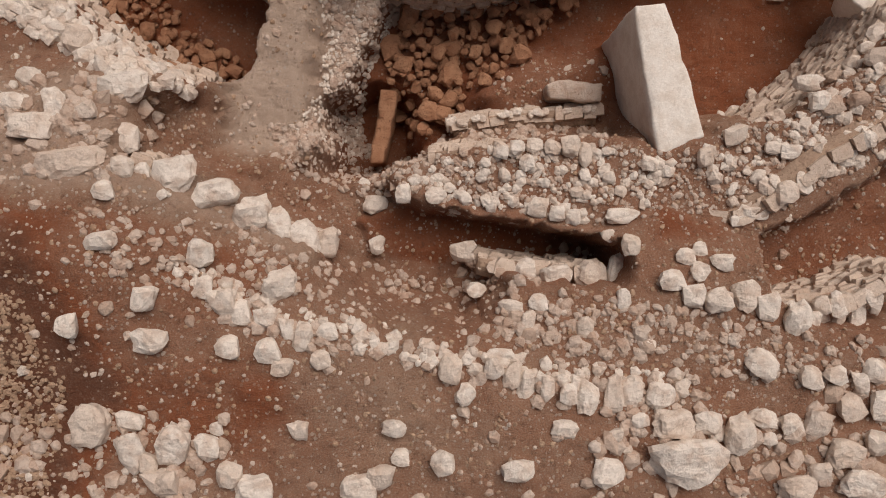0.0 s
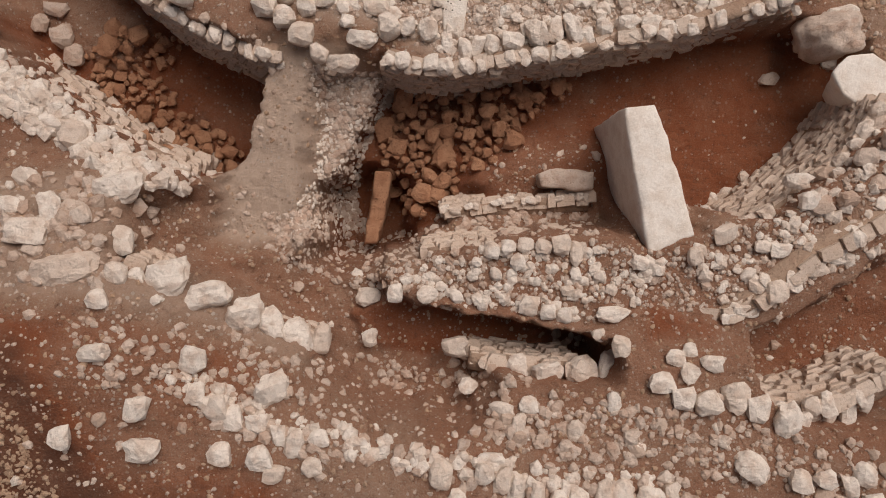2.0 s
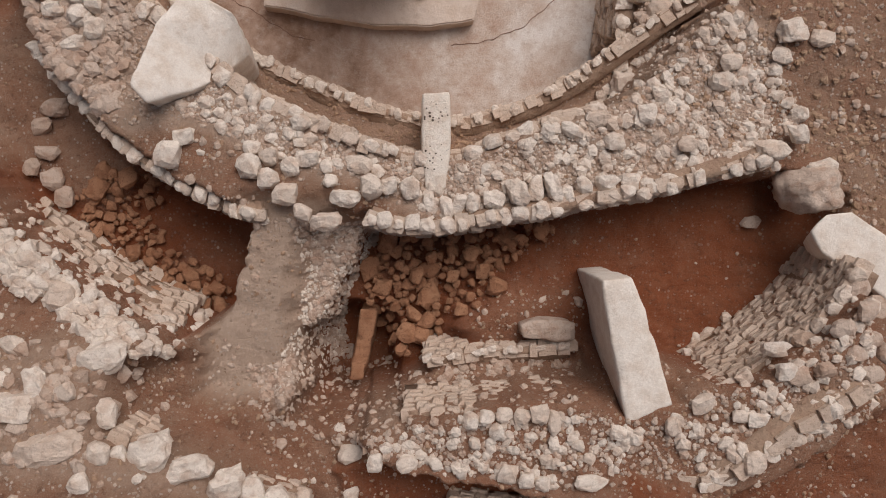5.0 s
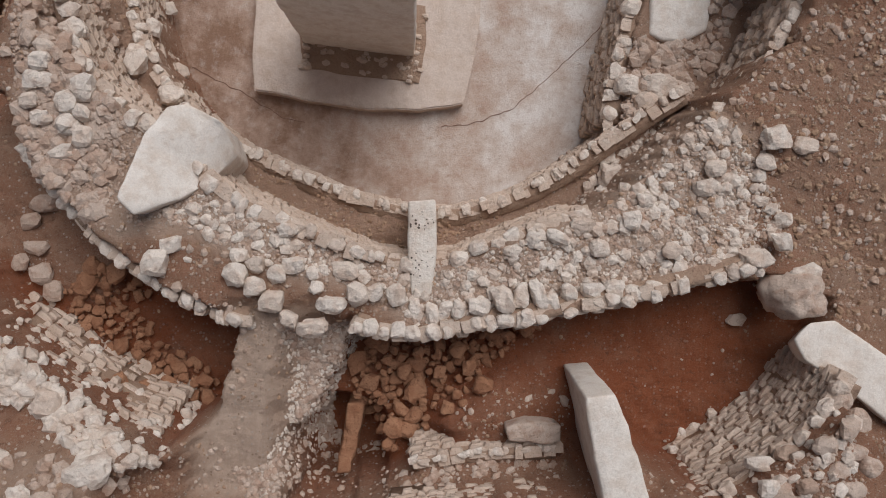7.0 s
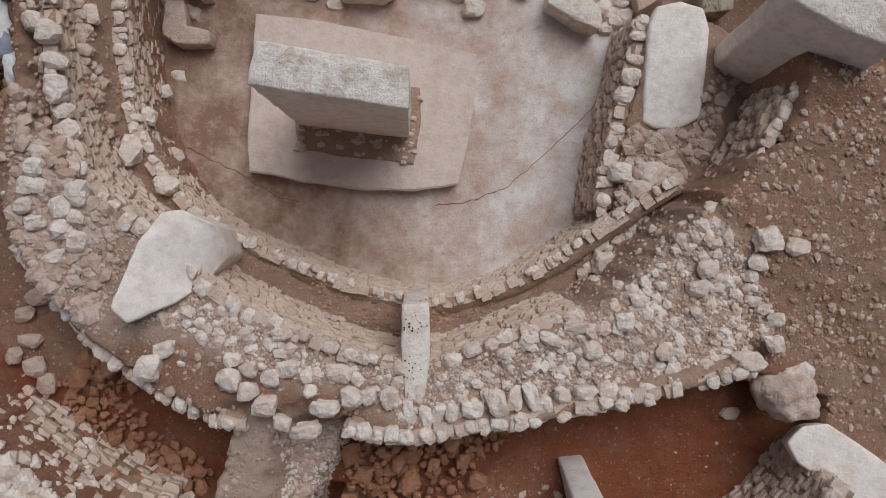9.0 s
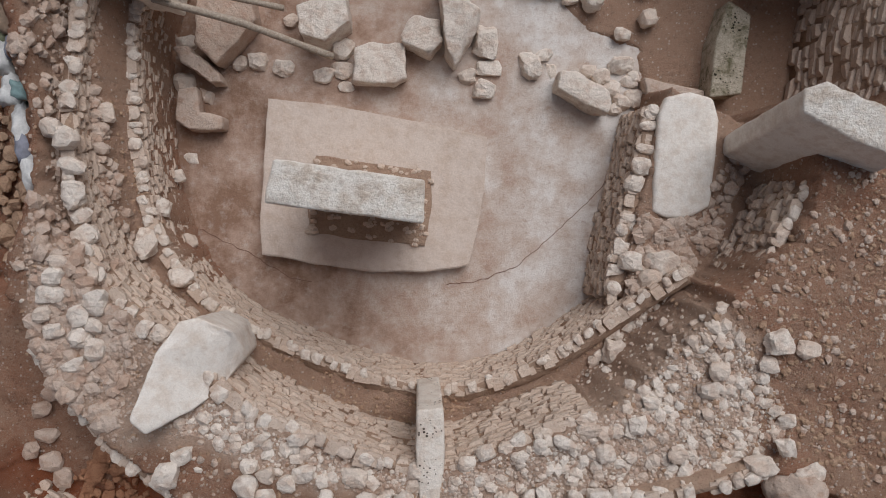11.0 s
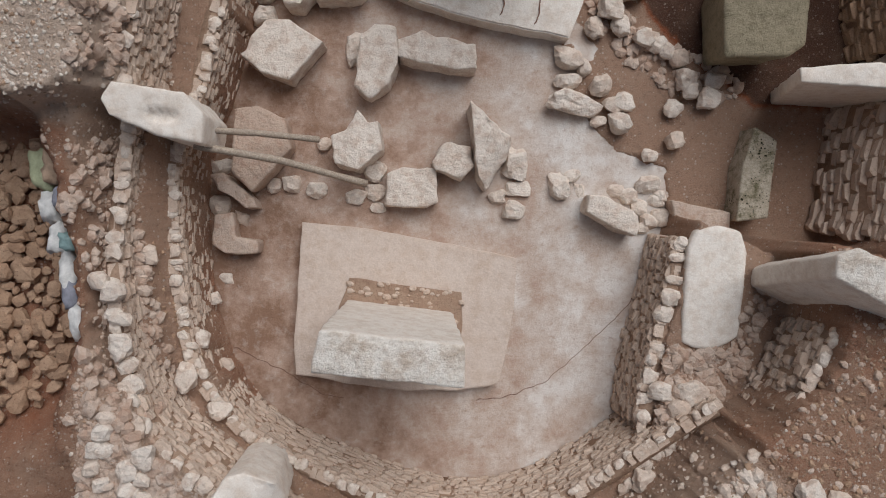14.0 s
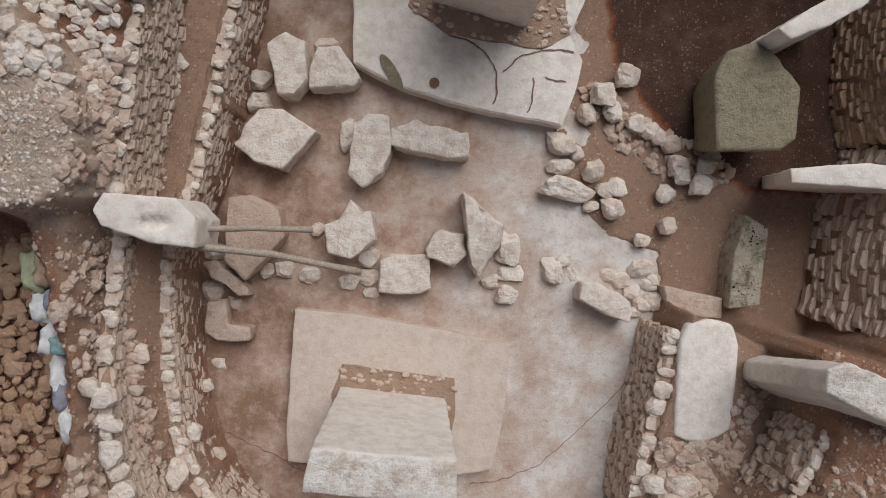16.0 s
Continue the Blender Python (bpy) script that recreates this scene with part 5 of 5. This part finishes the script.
SACK = {"white": cloth("white_sacking", (0.82, 0.8, 0.75)), "green": cloth("green_sacking", (0.5, 0.52, 0.32)), "teal": cloth("teal_sacking", (0.3, 0.42, 0.4)), "grey": cloth("grey_sacking", (0.3, 0.3, 0.34)), "tan": cloth("tan_sacking", (0.5, 0.36, 0.25))}
for shade, rows in (("green", [
    (-4.31, 2.84, 1.6, 0.21, 0.47, 0)]), ("tan", [
    (-4.12, 2.87, 1.6, 0.17, 0.41, 0)]), ("white", [
    (-4.24, 2.4, 1.6, 0.21, 0.41, 0), (-4.12, 2.02, 1.6, 0.21, 0.35, 0), (-3.98, 1.59, 1.65, 0.18, 0.49, 0),
    (-3.78, 0.99, 1.7, 0.17, 0.46, 0)]), ("grey", [
    (-4.04, 2.52, 1.62, 0.15, 0.28, 0), (-3.94, 1.33, 1.65, 0.15, 0.35, 0)]), ("teal", [
    (-3.89, 2.0, 1.65, 0.18, 0.25, 0)])):
    for x, y, z, w, h, turn in rows:
        v, f = rock_points(3, RNG, 3, 5.0, 0.3, 0.9)
        ob = new("sandbag", mesh_of("sandbag", v * (w * 1.3, h * 1.2, 0.34), f, SACK[shade]))
        ob.matrix_basis = pose(x, y, max(height(x, y) + 0.06, z - 0.04), 0, 0, 8)
        tagged(ob, "dusty %s fabric sandbag on a rubble bank" % shade, "sandbag", "sandbags along the bank")


def groove(name, line, z, width, label, parent=None):
    """A thin irregular crack, as a dark earth-filled strip just above the stone."""
    c, n, at = along([(x, y, z) for x, y in line], 0.04)
    vs, fs = [], []
    for k in range(len(c)):
        w = width * (0.6 + 0.8 * abs(noise.noise(Vector((at[k] * 5, z, width)))))
        j = 0.03 * noise.fractal(Vector((at[k] * 4, z * 9, 3)), 0.8, 2.0, 3)
        for o in (j - w / 2, j, j + w / 2):
            vs.append((c[k, 0] + n[k, 0] * o, c[k, 1] + n[k, 1] * o, z + (0.004 if o != j else 0.007)))
        if k:
            a = 3 * k
            fs += [(a - 3, a - 2, a + 1, a), (a - 2, a - 1, a + 2, a + 1)]
    ob = new(name, mesh_of(name, vs, fs, CRACKFILL))
    if parent:
        ob.parent = parent
    if label:
        tagged(ob, label)
    return ob


CRACKFILL = cloth("dark_earth_fill", (0.24, 0.13, 0.085))
groove("crack", [(-2.5, 0.38), (-2.06, 0.16), (-1.57, -0.08), (-1.16, -0.37), (-0.74, -0.43)], 0.002, 0.014, "", floor)
groove("crack", [(1.14, -0.47), (1.69, -0.41), (2.28, -0.17), (2.7, 0.21), (3.12, 0.6), (3.46, 0.94), (3.64, 1.19)], 0.002, 0.014, "", floor)
for line in ([(1.45, 5.19), (1.58, 5.52), (1.45, 5.88), (1.12, 6.16), (0.71, 6.24)], [(1.57, 5.68), (1.94, 5.97), (2.4, 6.06), (2.73, 5.99)], [(1.95, 5.07), (2.11, 5.44), (2.03, 5.69)], [(2.19, 5.65), (2.61, 5.53)]):
    groove("crack", line, 0.333, 0.022, "", ped2)
hx, hy = 0.62, 5.53
hole = new("round_hole", mesh_of("round_hole", [(hx, hy, 0.338)] + [(hx + 0.075 * math.cos(a), hy + 0.075 * math.sin(a), 0.336) for a in (k * 0.3927 for k in range(16))], [(0, 1 + k, 1 + (k + 1) % 16) for k in range(16)], CRACKFILL))
hole.parent = ped2
lx, ly = 0.0, 5.67
patch = new("lichen_patch", mesh_of("lichen_patch", [(lx, ly, 0.345)] + [(lx + (0.24 * math.cos(a) - 0.06 * math.sin(a)) * 0.7, ly - 0.24 * math.cos(a) - 0.1 * math.sin(a), 0.338) for a in (k * 0.3927 for k in range(16))], [(0, 1 + k, 1 + (k + 1) % 16) for k in range(16)], MOSSY))
patch.parent = ped2


def socket(parent, ring, z, seed):
    """Packed small stones round the foot of a pillar."""
    rng = np.random.default_rng(seed)
    bed = new("socket_fill", slab_mesh("socket_fill", ring, z - 0.03, z + 0.02, MORTAR, 0.05, 0.02, 2.0, 0.03))
    bed.parent = parent
    p = np.array(ring)
    pts = rng.uniform(p.min(0), p.max(0), (160, 2))
    pts = pts[dist_out(pts[:, 0], pts[:, 1], ring) <= 0]
    stuff("packing", [(x, y, z + 0.025, *(rng.uniform(0.04, 0.13) * np.array([1, 0.7, 0.5])), rng.uniform(-0.4, 0.4)) for x, y in pts], WALLSTONE, parent, rng=rng)


socket(pedestal, [(-0.82, 0.32), (0.0, 0.2), (0.86, 0.12), (0.95, 0.6), (0.94, 1.2), (0.2, 1.3), (-0.7, 1.42), (-0.86, 1.0)], 0.245, 5)
socket(ped2, [(0.22, 6.63), (0.79, 6.24), (2.19, 6.02), (2.6, 6.27), (2.43, 7.24), (0.54, 7.36)], 0.325, 6)

# ---- pieces of the walls ----
for wall, spots, tone, rng, coping_from in WALLS:
    order = list(range(len(spots)))
    singles = order if len(spots) <= 300 else order[-300:]
    pick = set(singles)
    for i in singles:
        x, y, z, w, h, d, rz = spots[i]
        pool = ROCKS["pale" if tone == "dusty" else tone] if i >= coping_from else COURSED[tone]
        place("stone", pool[rng.integers(len(pool))], x, y, z, w, h, d, rz, wall, 0.06, rng)
    stuff("wall_stones", [spots[i] for i in order if i not in pick], PALE[tone], wall, rng=rng, shapes=COURSE, skew=0.04, faces=BRICK_F)


# ---- rubble, gravel and grit ----
def inside(poly, x, y):
    return dist_out(np.asarray(x), np.asarray(y), poly) <= 0


def strew(name, label, poly, count, small, large, mat, seed, lift=0.02, flat=0.75, power=2.0, keep=None):
    """Stones strewn over an outline, from small to large, many small and few large."""
    rng = np.random.default_rng(seed)
    p = np.array(poly)
    lo, hi = p.min(0), p.max(0)
    pts = rng.uniform(lo, hi, (count * 4, 2))
    pts = pts[inside(poly, pts[:, 0], pts[:, 1])][:count]
    spots = []
    for x, y in pts:
        if keep and not keep(x, y):
            continue
        w = small + (large - small) * rng.random() ** power
        h = w * rng.uniform(0.65, 1.1)
        d = flat * min(w, h)
        spots.append((x, y, height(x, y) + d * lift, w, h, d, rng.uniform(0, 6.3)))
    return stuff(name, spots, mat, None, label, rng)


def pile(name, label, poly, count, small, large, tone, seed, rise=0.25):
    """A heap of stones one can tell apart; each is a part of the heap."""
    rng = np.random.default_rng(seed)
    p = np.array(poly)
    lo, hi = p.min(0), p.max(0)
    pts = rng.uniform(lo, hi, (count * 5, 2))
    pts = pts[inside(poly, pts[:, 0], pts[:, 1])]
    kept, out = [], []
    for x, y in pts:
        if len(out) >= count:
            break
        w = small + (large - small) * rng.random() ** 1.5
        if any((x - a) ** 2 + (y - b) ** 2 < (0.3 * (w + c)) ** 2 for a, b, c in kept):
            continue
        kept.append((x, y, w))
        out.append((x, y, w))
    root = tagged(new(name), label, "stone heap")
    for x, y, w in out:
        pool = ROCKS[tone]
        h, d = w * rng.uniform(0.7, 1.1), w * rng.uniform(0.5, 0.8)
        place("stone", pool[rng.integers(len(pool))], x, y, height(x, y) + d * 0.2 + rise * 0.3 * rng.random(), w, h, d, rng.uniform(0, 6.3), root, 0.3, rng)
    return root


pile("stone_heap", "heap of orange clay-coated stones in a deep pit", [(0.06, -3.49), (0.31, -3.17), (1.23, -3.06), (2.01, -3.0), (2.45, -3.12), (2.16, -3.34), (1.73, -3.62), (1.59, -3.98), (1.16, -4.13), (1.02, -4.34), (0.59, -4.7), (0.3, -4.7), (0.02, -3.99)], 290, 0.08, 0.34, "clay", 41, 0.5)
pile("stone_heap", "scatter of clay-coated stones in a pit", [(-3.56, -2.79), (-3.2, -2.4), (-2.7, -2.45), (-2.34, -2.55), (-2.67, -3.0), (-2.37, -3.45), (-1.7, -3.8), (-1.75, -4.1), (-2.08, -4.21), (-2.58, -3.92), (-3.06, -3.57), (-3.4, -3.21)], 230, 0.07, 0.28, "clay", 42)
pile("stone_heap", "field of brown rubble stones in a dig", [(-5.36, 3.25), (-4.72, 3.19), (-4.51, 2.3), (-4.35, 1.26), (-4.29, 0.81), (-4.41, 0.21), (-4.78, -0.25), (-5.59, -0.55)], 300, 0.12, 0.34, "brown", 43, 0.5)

# crowded bands of rubble on the wall tops and banks
strew("wall_rubble", "angular pale rubble packed on a ring wall", [(-2.43, -1.68), (-1.65, -1.92), (-0.75, -2.35), (0.24, -2.53), (0.8, -2.91), (1.55, -2.81), (2.5, -2.68), (3.46, -2.65), (4.42, -2.39), (5.06, -1.88), (4.57, -0.93), (4.05, -0.5), (3.42, -1.07), (2.87, -1.64), (2.68, -1.84), (2.18, -1.99), (1.61, -2.22), (1.17, -2.4), (0.8, -2.42), (0.24, -2.32), (-0.5, -2.06), (-1.23, -1.71), (-1.53, -1.55)], 1000, 0.03, 0.18, LIMESTONE, 61, power=3.6)
strew("wall_rubble", "angular rubble packed on the western ring wall", [(-3.55, -0.98), (-3.47, -0.35), (-3.46, 0.48), (-3.45, 1.11), (-3.55, 1.98), (-3.24, 2.11), (-3.15, 1.98), (-3.1, 1.42), (-3.02, 0.8), (-2.9, 0.23), (-2.35, -0.79), (-2.62, -1.89), (-3.12, -1.5)], 650, 0.05, 0.2, RUBBLE, 62, power=1.6)
strew("wall_rubble", "pale rubble covering a bank beside a pit", [(-4.22, -2.95), (-3.87, -3.0), (-3.3, -3.36), (-2.71, -3.84), (-1.94, -4.21), (-1.88, -4.4), (-2.43, -4.37), (-3.2, -3.97), (-3.9, -3.57), (-4.24, -3.37)], 480, 0.06, 0.2, LIMESTONE, 63, power=1.4)
strew("wall_rubble", "pale rubble heaped on a terrace corner", [(-3.76, -4.4), (-2.99, -4.23), (-2.45, -4.51), (-2.17, -4.34), (-2.27, -4.85), (-2.36, -5.31), (-3.03, -5.31), (-3.79, -5.08)], 130, 0.05, 0.18, RUBBLE, 64, power=1.6)
strew("wall_rubble", "small pale stones on the southern wall top", [(0.26, -5.32), (0.83, -5.03), (1.4, -4.95), (2.31, -4.92), (2.9, -5.09), (2.73, -5.55), (2.21, -5.75), (1.4, -5.63), (0.55, -5.52)], 240, 0.04, 0.13, LIMESTONE, 65, power=1.6)
strew("wall_rubble", "pale stones on the southern wall top beyond a pillar", [(3.18, -4.97), (3.63, -4.86), (4.19, -4.41), (4.75, -4.01), (5.43, -3.73), (5.5, -4.91), (4.52, -5.25), (3.84, -5.62), (3.43, -5.48)], 200, 0.05, 0.17, LIMESTONE, 66, power=1.7)
strew("wall_rubble", "small stones lying on a low step", [(0.6, -4.75), (0.95, -4.62), (2.5, -4.5), (2.55, -4.85), (0.6, -4.98)], 170, 0.03, 0.13, RUBBLE, 78, power=2.0)
strew("wall_rubble", "crumbling stony edge of an earth baulk", [(-0.7, -3.04), (-0.03, -3.03), (0.28, -3.12), (-0.03, -3.65), (-0.28, -4.21), (-0.29, -4.65), (-0.04, -4.96), (-0.54, -4.96), (-1.03, -4.96), (-0.65, -4.4), (-0.46, -3.84)], 700, 0.03, 0.11, RUBBLE, 67, power=1.5)
strew("wall_rubble", "tumbled stones along the terrace lines", [(-1.67, -6.16), (-1.26, -6.27), (-0.95, -6.59), (-0.21, -6.65), (0.53, -6.87), (1.29, -7.04), (2.28, -7.16), (3.01, -7.11), (3.19, -7.51), (2.4, -7.5), (1.62, -7.38), (0.75, -7.15), (-0.06, -6.92), (-0.85, -6.81), (-1.47, -6.59)], 210, 0.05, 0.15, RUBBLE, 68, power=1.8)
strew("wall_rubble", "pale stones lining a terrace edge", [(-1.75, -6.05), (-1.0, -6.42), (-0.3, -6.58), (0.6, -6.82), (1.3, -6.95), (2.9, -7.12), (2.9, -7.32), (1.2, -7.14), (0.5, -7.02), (-0.4, -6.78), (-1.1, -6.62), (-1.85, -6.2)], 330, 0.05, 0.15, LIMESTONE, 80, power=1.7)
strew("wall_rubble", "small rubble on the dusty terraces", [(-2.6, -5.5), (-1.5, -5.7), (-0.5, -6.1), (0.8, -6.4), (2.7, -6.5), (4.8, -6.8), (4.9, -7.4), (2.5, -7.0), (0.5, -6.75), (-1.0, -6.4), (-2.6, -6.2)], 750, 0.03, 0.11, RUBBLE, 88, power=2.0)
strew("wall_rubble", "tumbled stones along the lower terrace", [(2.0, -7.63), (2.59, -7.47), (3.4, -7.48), (4.06, -7.44), (4.85, -7.01), (5.25, -7.01), (5.34, -8.46), (2.02, -8.39)], 190, 0.05, 0.2, RUBBLE, 69, power=1.6)
strew("wall_rubble", "small stones below the trench", [(0.76, -6.13), (2.38, -5.97), (2.67, -6.42), (2.8, -6.99), (1.89, -7.1), (0.87, -6.86)], 150, 0.04, 0.15, RUBBLE, 70, power=1.5)
strew("wall_rubble", "pale stones at the foot of the slope", [(-3.58, -7.28), (-2.78, -7.29), (-2.18, -7.46), (-1.26, -7.74), (-0.96, -8.29), (-1.9, -8.49), (-3.64, -8.45)], 240, 0.04, 0.17, RUBBLE, 71, power=1.8)
strew("wall_rubble", "stony pale earth beside the pit wall", [(-1.25, -4.67), (-0.84, -4.67), (-0.25, -5.09), (0.59, -4.85), (0.95, -5.04), (0.71, -5.41), (-0.25, -5.46), (-1.03, -5.15)], 300, 0.03, 0.1, RUBBLE, 72, power=1.6)
strew("wall_rubble", "rounded stones on the northern wall top", [(-3.4, 3.9), (-2.98, 3.9), (-2.85, 5.2), (-3.3, 5.2)], 170, 0.07, 0.19, RUBBLE, 79, power=1.3)
strew("wall_rubble", "rubble on the northern wall head", [(-3.99, 5.9), (-2.76, 6.43), (-2.7, 5.43), (-2.89, 4.92), (-3.44, 4.79), (-3.99, 5.09)], 220, 0.06, 0.22, LIMESTONE, 73, power=1.4)
strew("wall_rubble", "crumbled dusty stones on the western bank", [(-3.61, 3.23), (-3.32, 3.24), (-3.35, 1.73), (-3.47, 0.47), (-3.6, 0.2), (-3.53, 0.73), (-3.58, 1.73), (-3.76, 2.38)], 160, 0.06, 0.19, RUBBLE, 74, power=1.4)
strew("wall_rubble", "stones heaped on the broad east wall", [(3.53, 0.69), (3.92, 0.5), (4.46, 0.54), (4.32, -0.08), (3.93, -0.39), (3.39, -0.54)], 120, 0.08, 0.24, RUBBLE, 75, power=1.2)
strew("wall_rubble", "fallen stones of a low partition", [(2.76, 5.52), (3.09, 5.69), (3.59, 5.21), (4.35, 4.8), (5.28, 4.49), (5.04, 3.99), (4.36, 4.06), (3.85, 4.39), (3.18, 4.87)], 130, 0.06, 0.2, RUBBLE, 76, power=1.4)
strew("wall_rubble", "loose stones along the earthen bench", [(4.37, -0.22), (4.74, 0.24), (5.04, 0.77), (5.18, 1.3), (5.03, 1.46), (4.73, 1.0), (4.51, 0.39), (4.13, -0.22)], 90, 0.06, 0.2, RUBBLE, 77, power=1.4)
allground = [(-4.65, 5.18), (7.62, 5.67), (8.3, -10.87), (-5.03, -10.25)]
strew("gravel", "fine pale gravel strewn over reddish earth", allground, 13000, 0.015, 0.05, RUBBLE, 51, keep=lambda x, y: height(x, y) > (2.0 if (x * 7919 + y * 104729) % 1 > 0.05 else 0.9) and noise.noise(Vector((x * 1.3, y * 1.3, 4))) > -0.35)
strew("gravel", "fine brown gravel strewn over reddish earth", allground, 13000, 0.015, 0.06, BROWNSTONE, 55, keep=lambda x, y: height(x, y) > (2.0 if (x * 7919 + y * 104729) % 1 > 0.05 else 0.9) and noise.noise(Vector((x * 1.3, y * 1.3, 4))) > -0.35)
strew("rubble", "small angular stones strewn over earth", allground, 3600, 0.035, 0.13, RUBBLE, 52, power=2.8, keep=lambda x, y: height(x, y) > 2.05 and noise.noise(Vector((x * 1.1, y * 1.1, 9))) > -0.1)
strew("rubble", "pale angular stones strewn over earth", allground, 1300, 0.04, 0.13, LIMESTONE, 57, power=2.4, keep=lambda x, y: height(x, y) > 2.05 and noise.noise(Vector((x * 1.1, y * 1.1, 9))) > 0.12)
strew("gravel", "grey-brown gravel spread at the foot of the slope", [(-4.2, -6.2), (-3.0, -6.3), (-2.7, -7.2), (-2.9, -8.4), (-4.4, -8.4)], 2600, 0.02, 0.06, BROWNSTONE, 58, power=1.8)
slope = [(3.85, -0.3), (4.5, -0.04), (5.27, 0.54), (5.77, 1.06), (6.75, 1.45), (7.56, -2.03), (5.91, -3.09), (4.75, -2.29), (3.89, -2.16), (2.91, -1.77)]
strew("slope_rubble", "grey-brown rubble strewn over the eastern slope", slope, 500, 0.025, 0.11, RUBBLE, 53, power=2.0)
strew("slope_rubble", "brown crumbs of stone on the eastern slope", slope, 900, 0.025, 0.1, BROWNSTONE, 56, power=2.0)
strew("mound_gravel", "pale dusty gravel on a spoil mound", [(-5.22, 5.66), (-3.06, 5.07), (-2.91, 4.05), (-3.13, 3.48), (-5.24, 3.71)], 1500, 0.015, 0.06, LIMESTONE, 54)

# crumbs of stone packed between the larger ones
for seed, count, mat, label, poly in (
        (81, 4200, RUBBLE, "dusty crumbs of stone packed on the ring wall", [(-2.5, -1.7), (-1.65, -1.95), (-0.75, -2.4), (0.24, -2.6), (0.8, -3.0), (2.5, -2.8), (4.42, -2.45), (5.06, -1.88), (4.57, -0.93), (4.05, -0.5), (3.42, -1.07), (2.68, -1.84), (1.61, -2.22), (0.8, -2.42), (-0.5, -2.06), (-1.53, -1.55)]),
        (82, 1500, LIMESTONE, "pale crumbs of stone packed on the ring wall", [(-2.5, -1.7), (-1.65, -1.95), (-0.75, -2.4), (0.24, -2.6), (0.8, -3.0), (2.5, -2.8), (4.42, -2.45), (5.06, -1.88), (4.57, -0.93), (4.05, -0.5), (3.42, -1.07), (2.68, -1.84), (1.61, -2.22), (0.8, -2.42), (-0.5, -2.06), (-1.53, -1.55)]),
        (83, 2200, RUBBLE, "dusty crumbs of stone on the western ring", [(-3.6, -1.0), (-3.5, 2.0), (-3.7, 3.4), (-3.1, 3.4), (-3.2, 1.4), (-2.95, 0.2), (-2.35, -0.8), (-1.6, -1.3), (-1.7, -1.9), (-2.6, -2.0)]),
        (84, 2000, RUBBLE, "dusty crumbs of stone on the southern wall", [(-1.2, -4.6), (-0.3, -5.05), (0.5, -4.95), (1.4, -4.95), (3.2, -4.95), (4.4, -4.3), (5.4, -3.7), (5.5, -4.9), (4.4, -5.4), (3.4, -5.6), (2.2, -5.75), (0.3, -5.45), (-1.0, -5.15)]),
        (85, 1500, LIMESTONE, "pale crumbs on the flank of an earth baulk", [(-0.75, -3.0), (0.2, -3.1), (-0.05, -3.7), (-0.3, -4.3), (-0.3, -4.9), (-1.0, -4.95), (-0.7, -4.2), (-0.6, -3.6)]),
        (86, 900, RUBBLE, "dusty crumbs of stone on a broad east wall", [(3.4, 0.7), (3.9, 0.5), (4.5, 0.6), (4.4, -0.1), (3.9, -0.5), (3.35, -0.5)]),
        (87, 1600, BROWNSTONE, "brown crumbs of stone on an earth ledge", [(-3.2, 2.0), (-2.95, 0.4), (-2.2, -0.75), (-0.7, -1.8), (0.6, -2.25), (2.2, -1.85), (3.5, -1.0), (3.4, -0.7), (2.2, -1.45), (0.7, -1.7), (-1.5, -0.9), (-2.5, 0.1), (-2.8, 1.3), (-2.9, 2.0)])):
    strew("grit", label, poly, count, 0.015, 0.065, mat, seed, power=1.7)
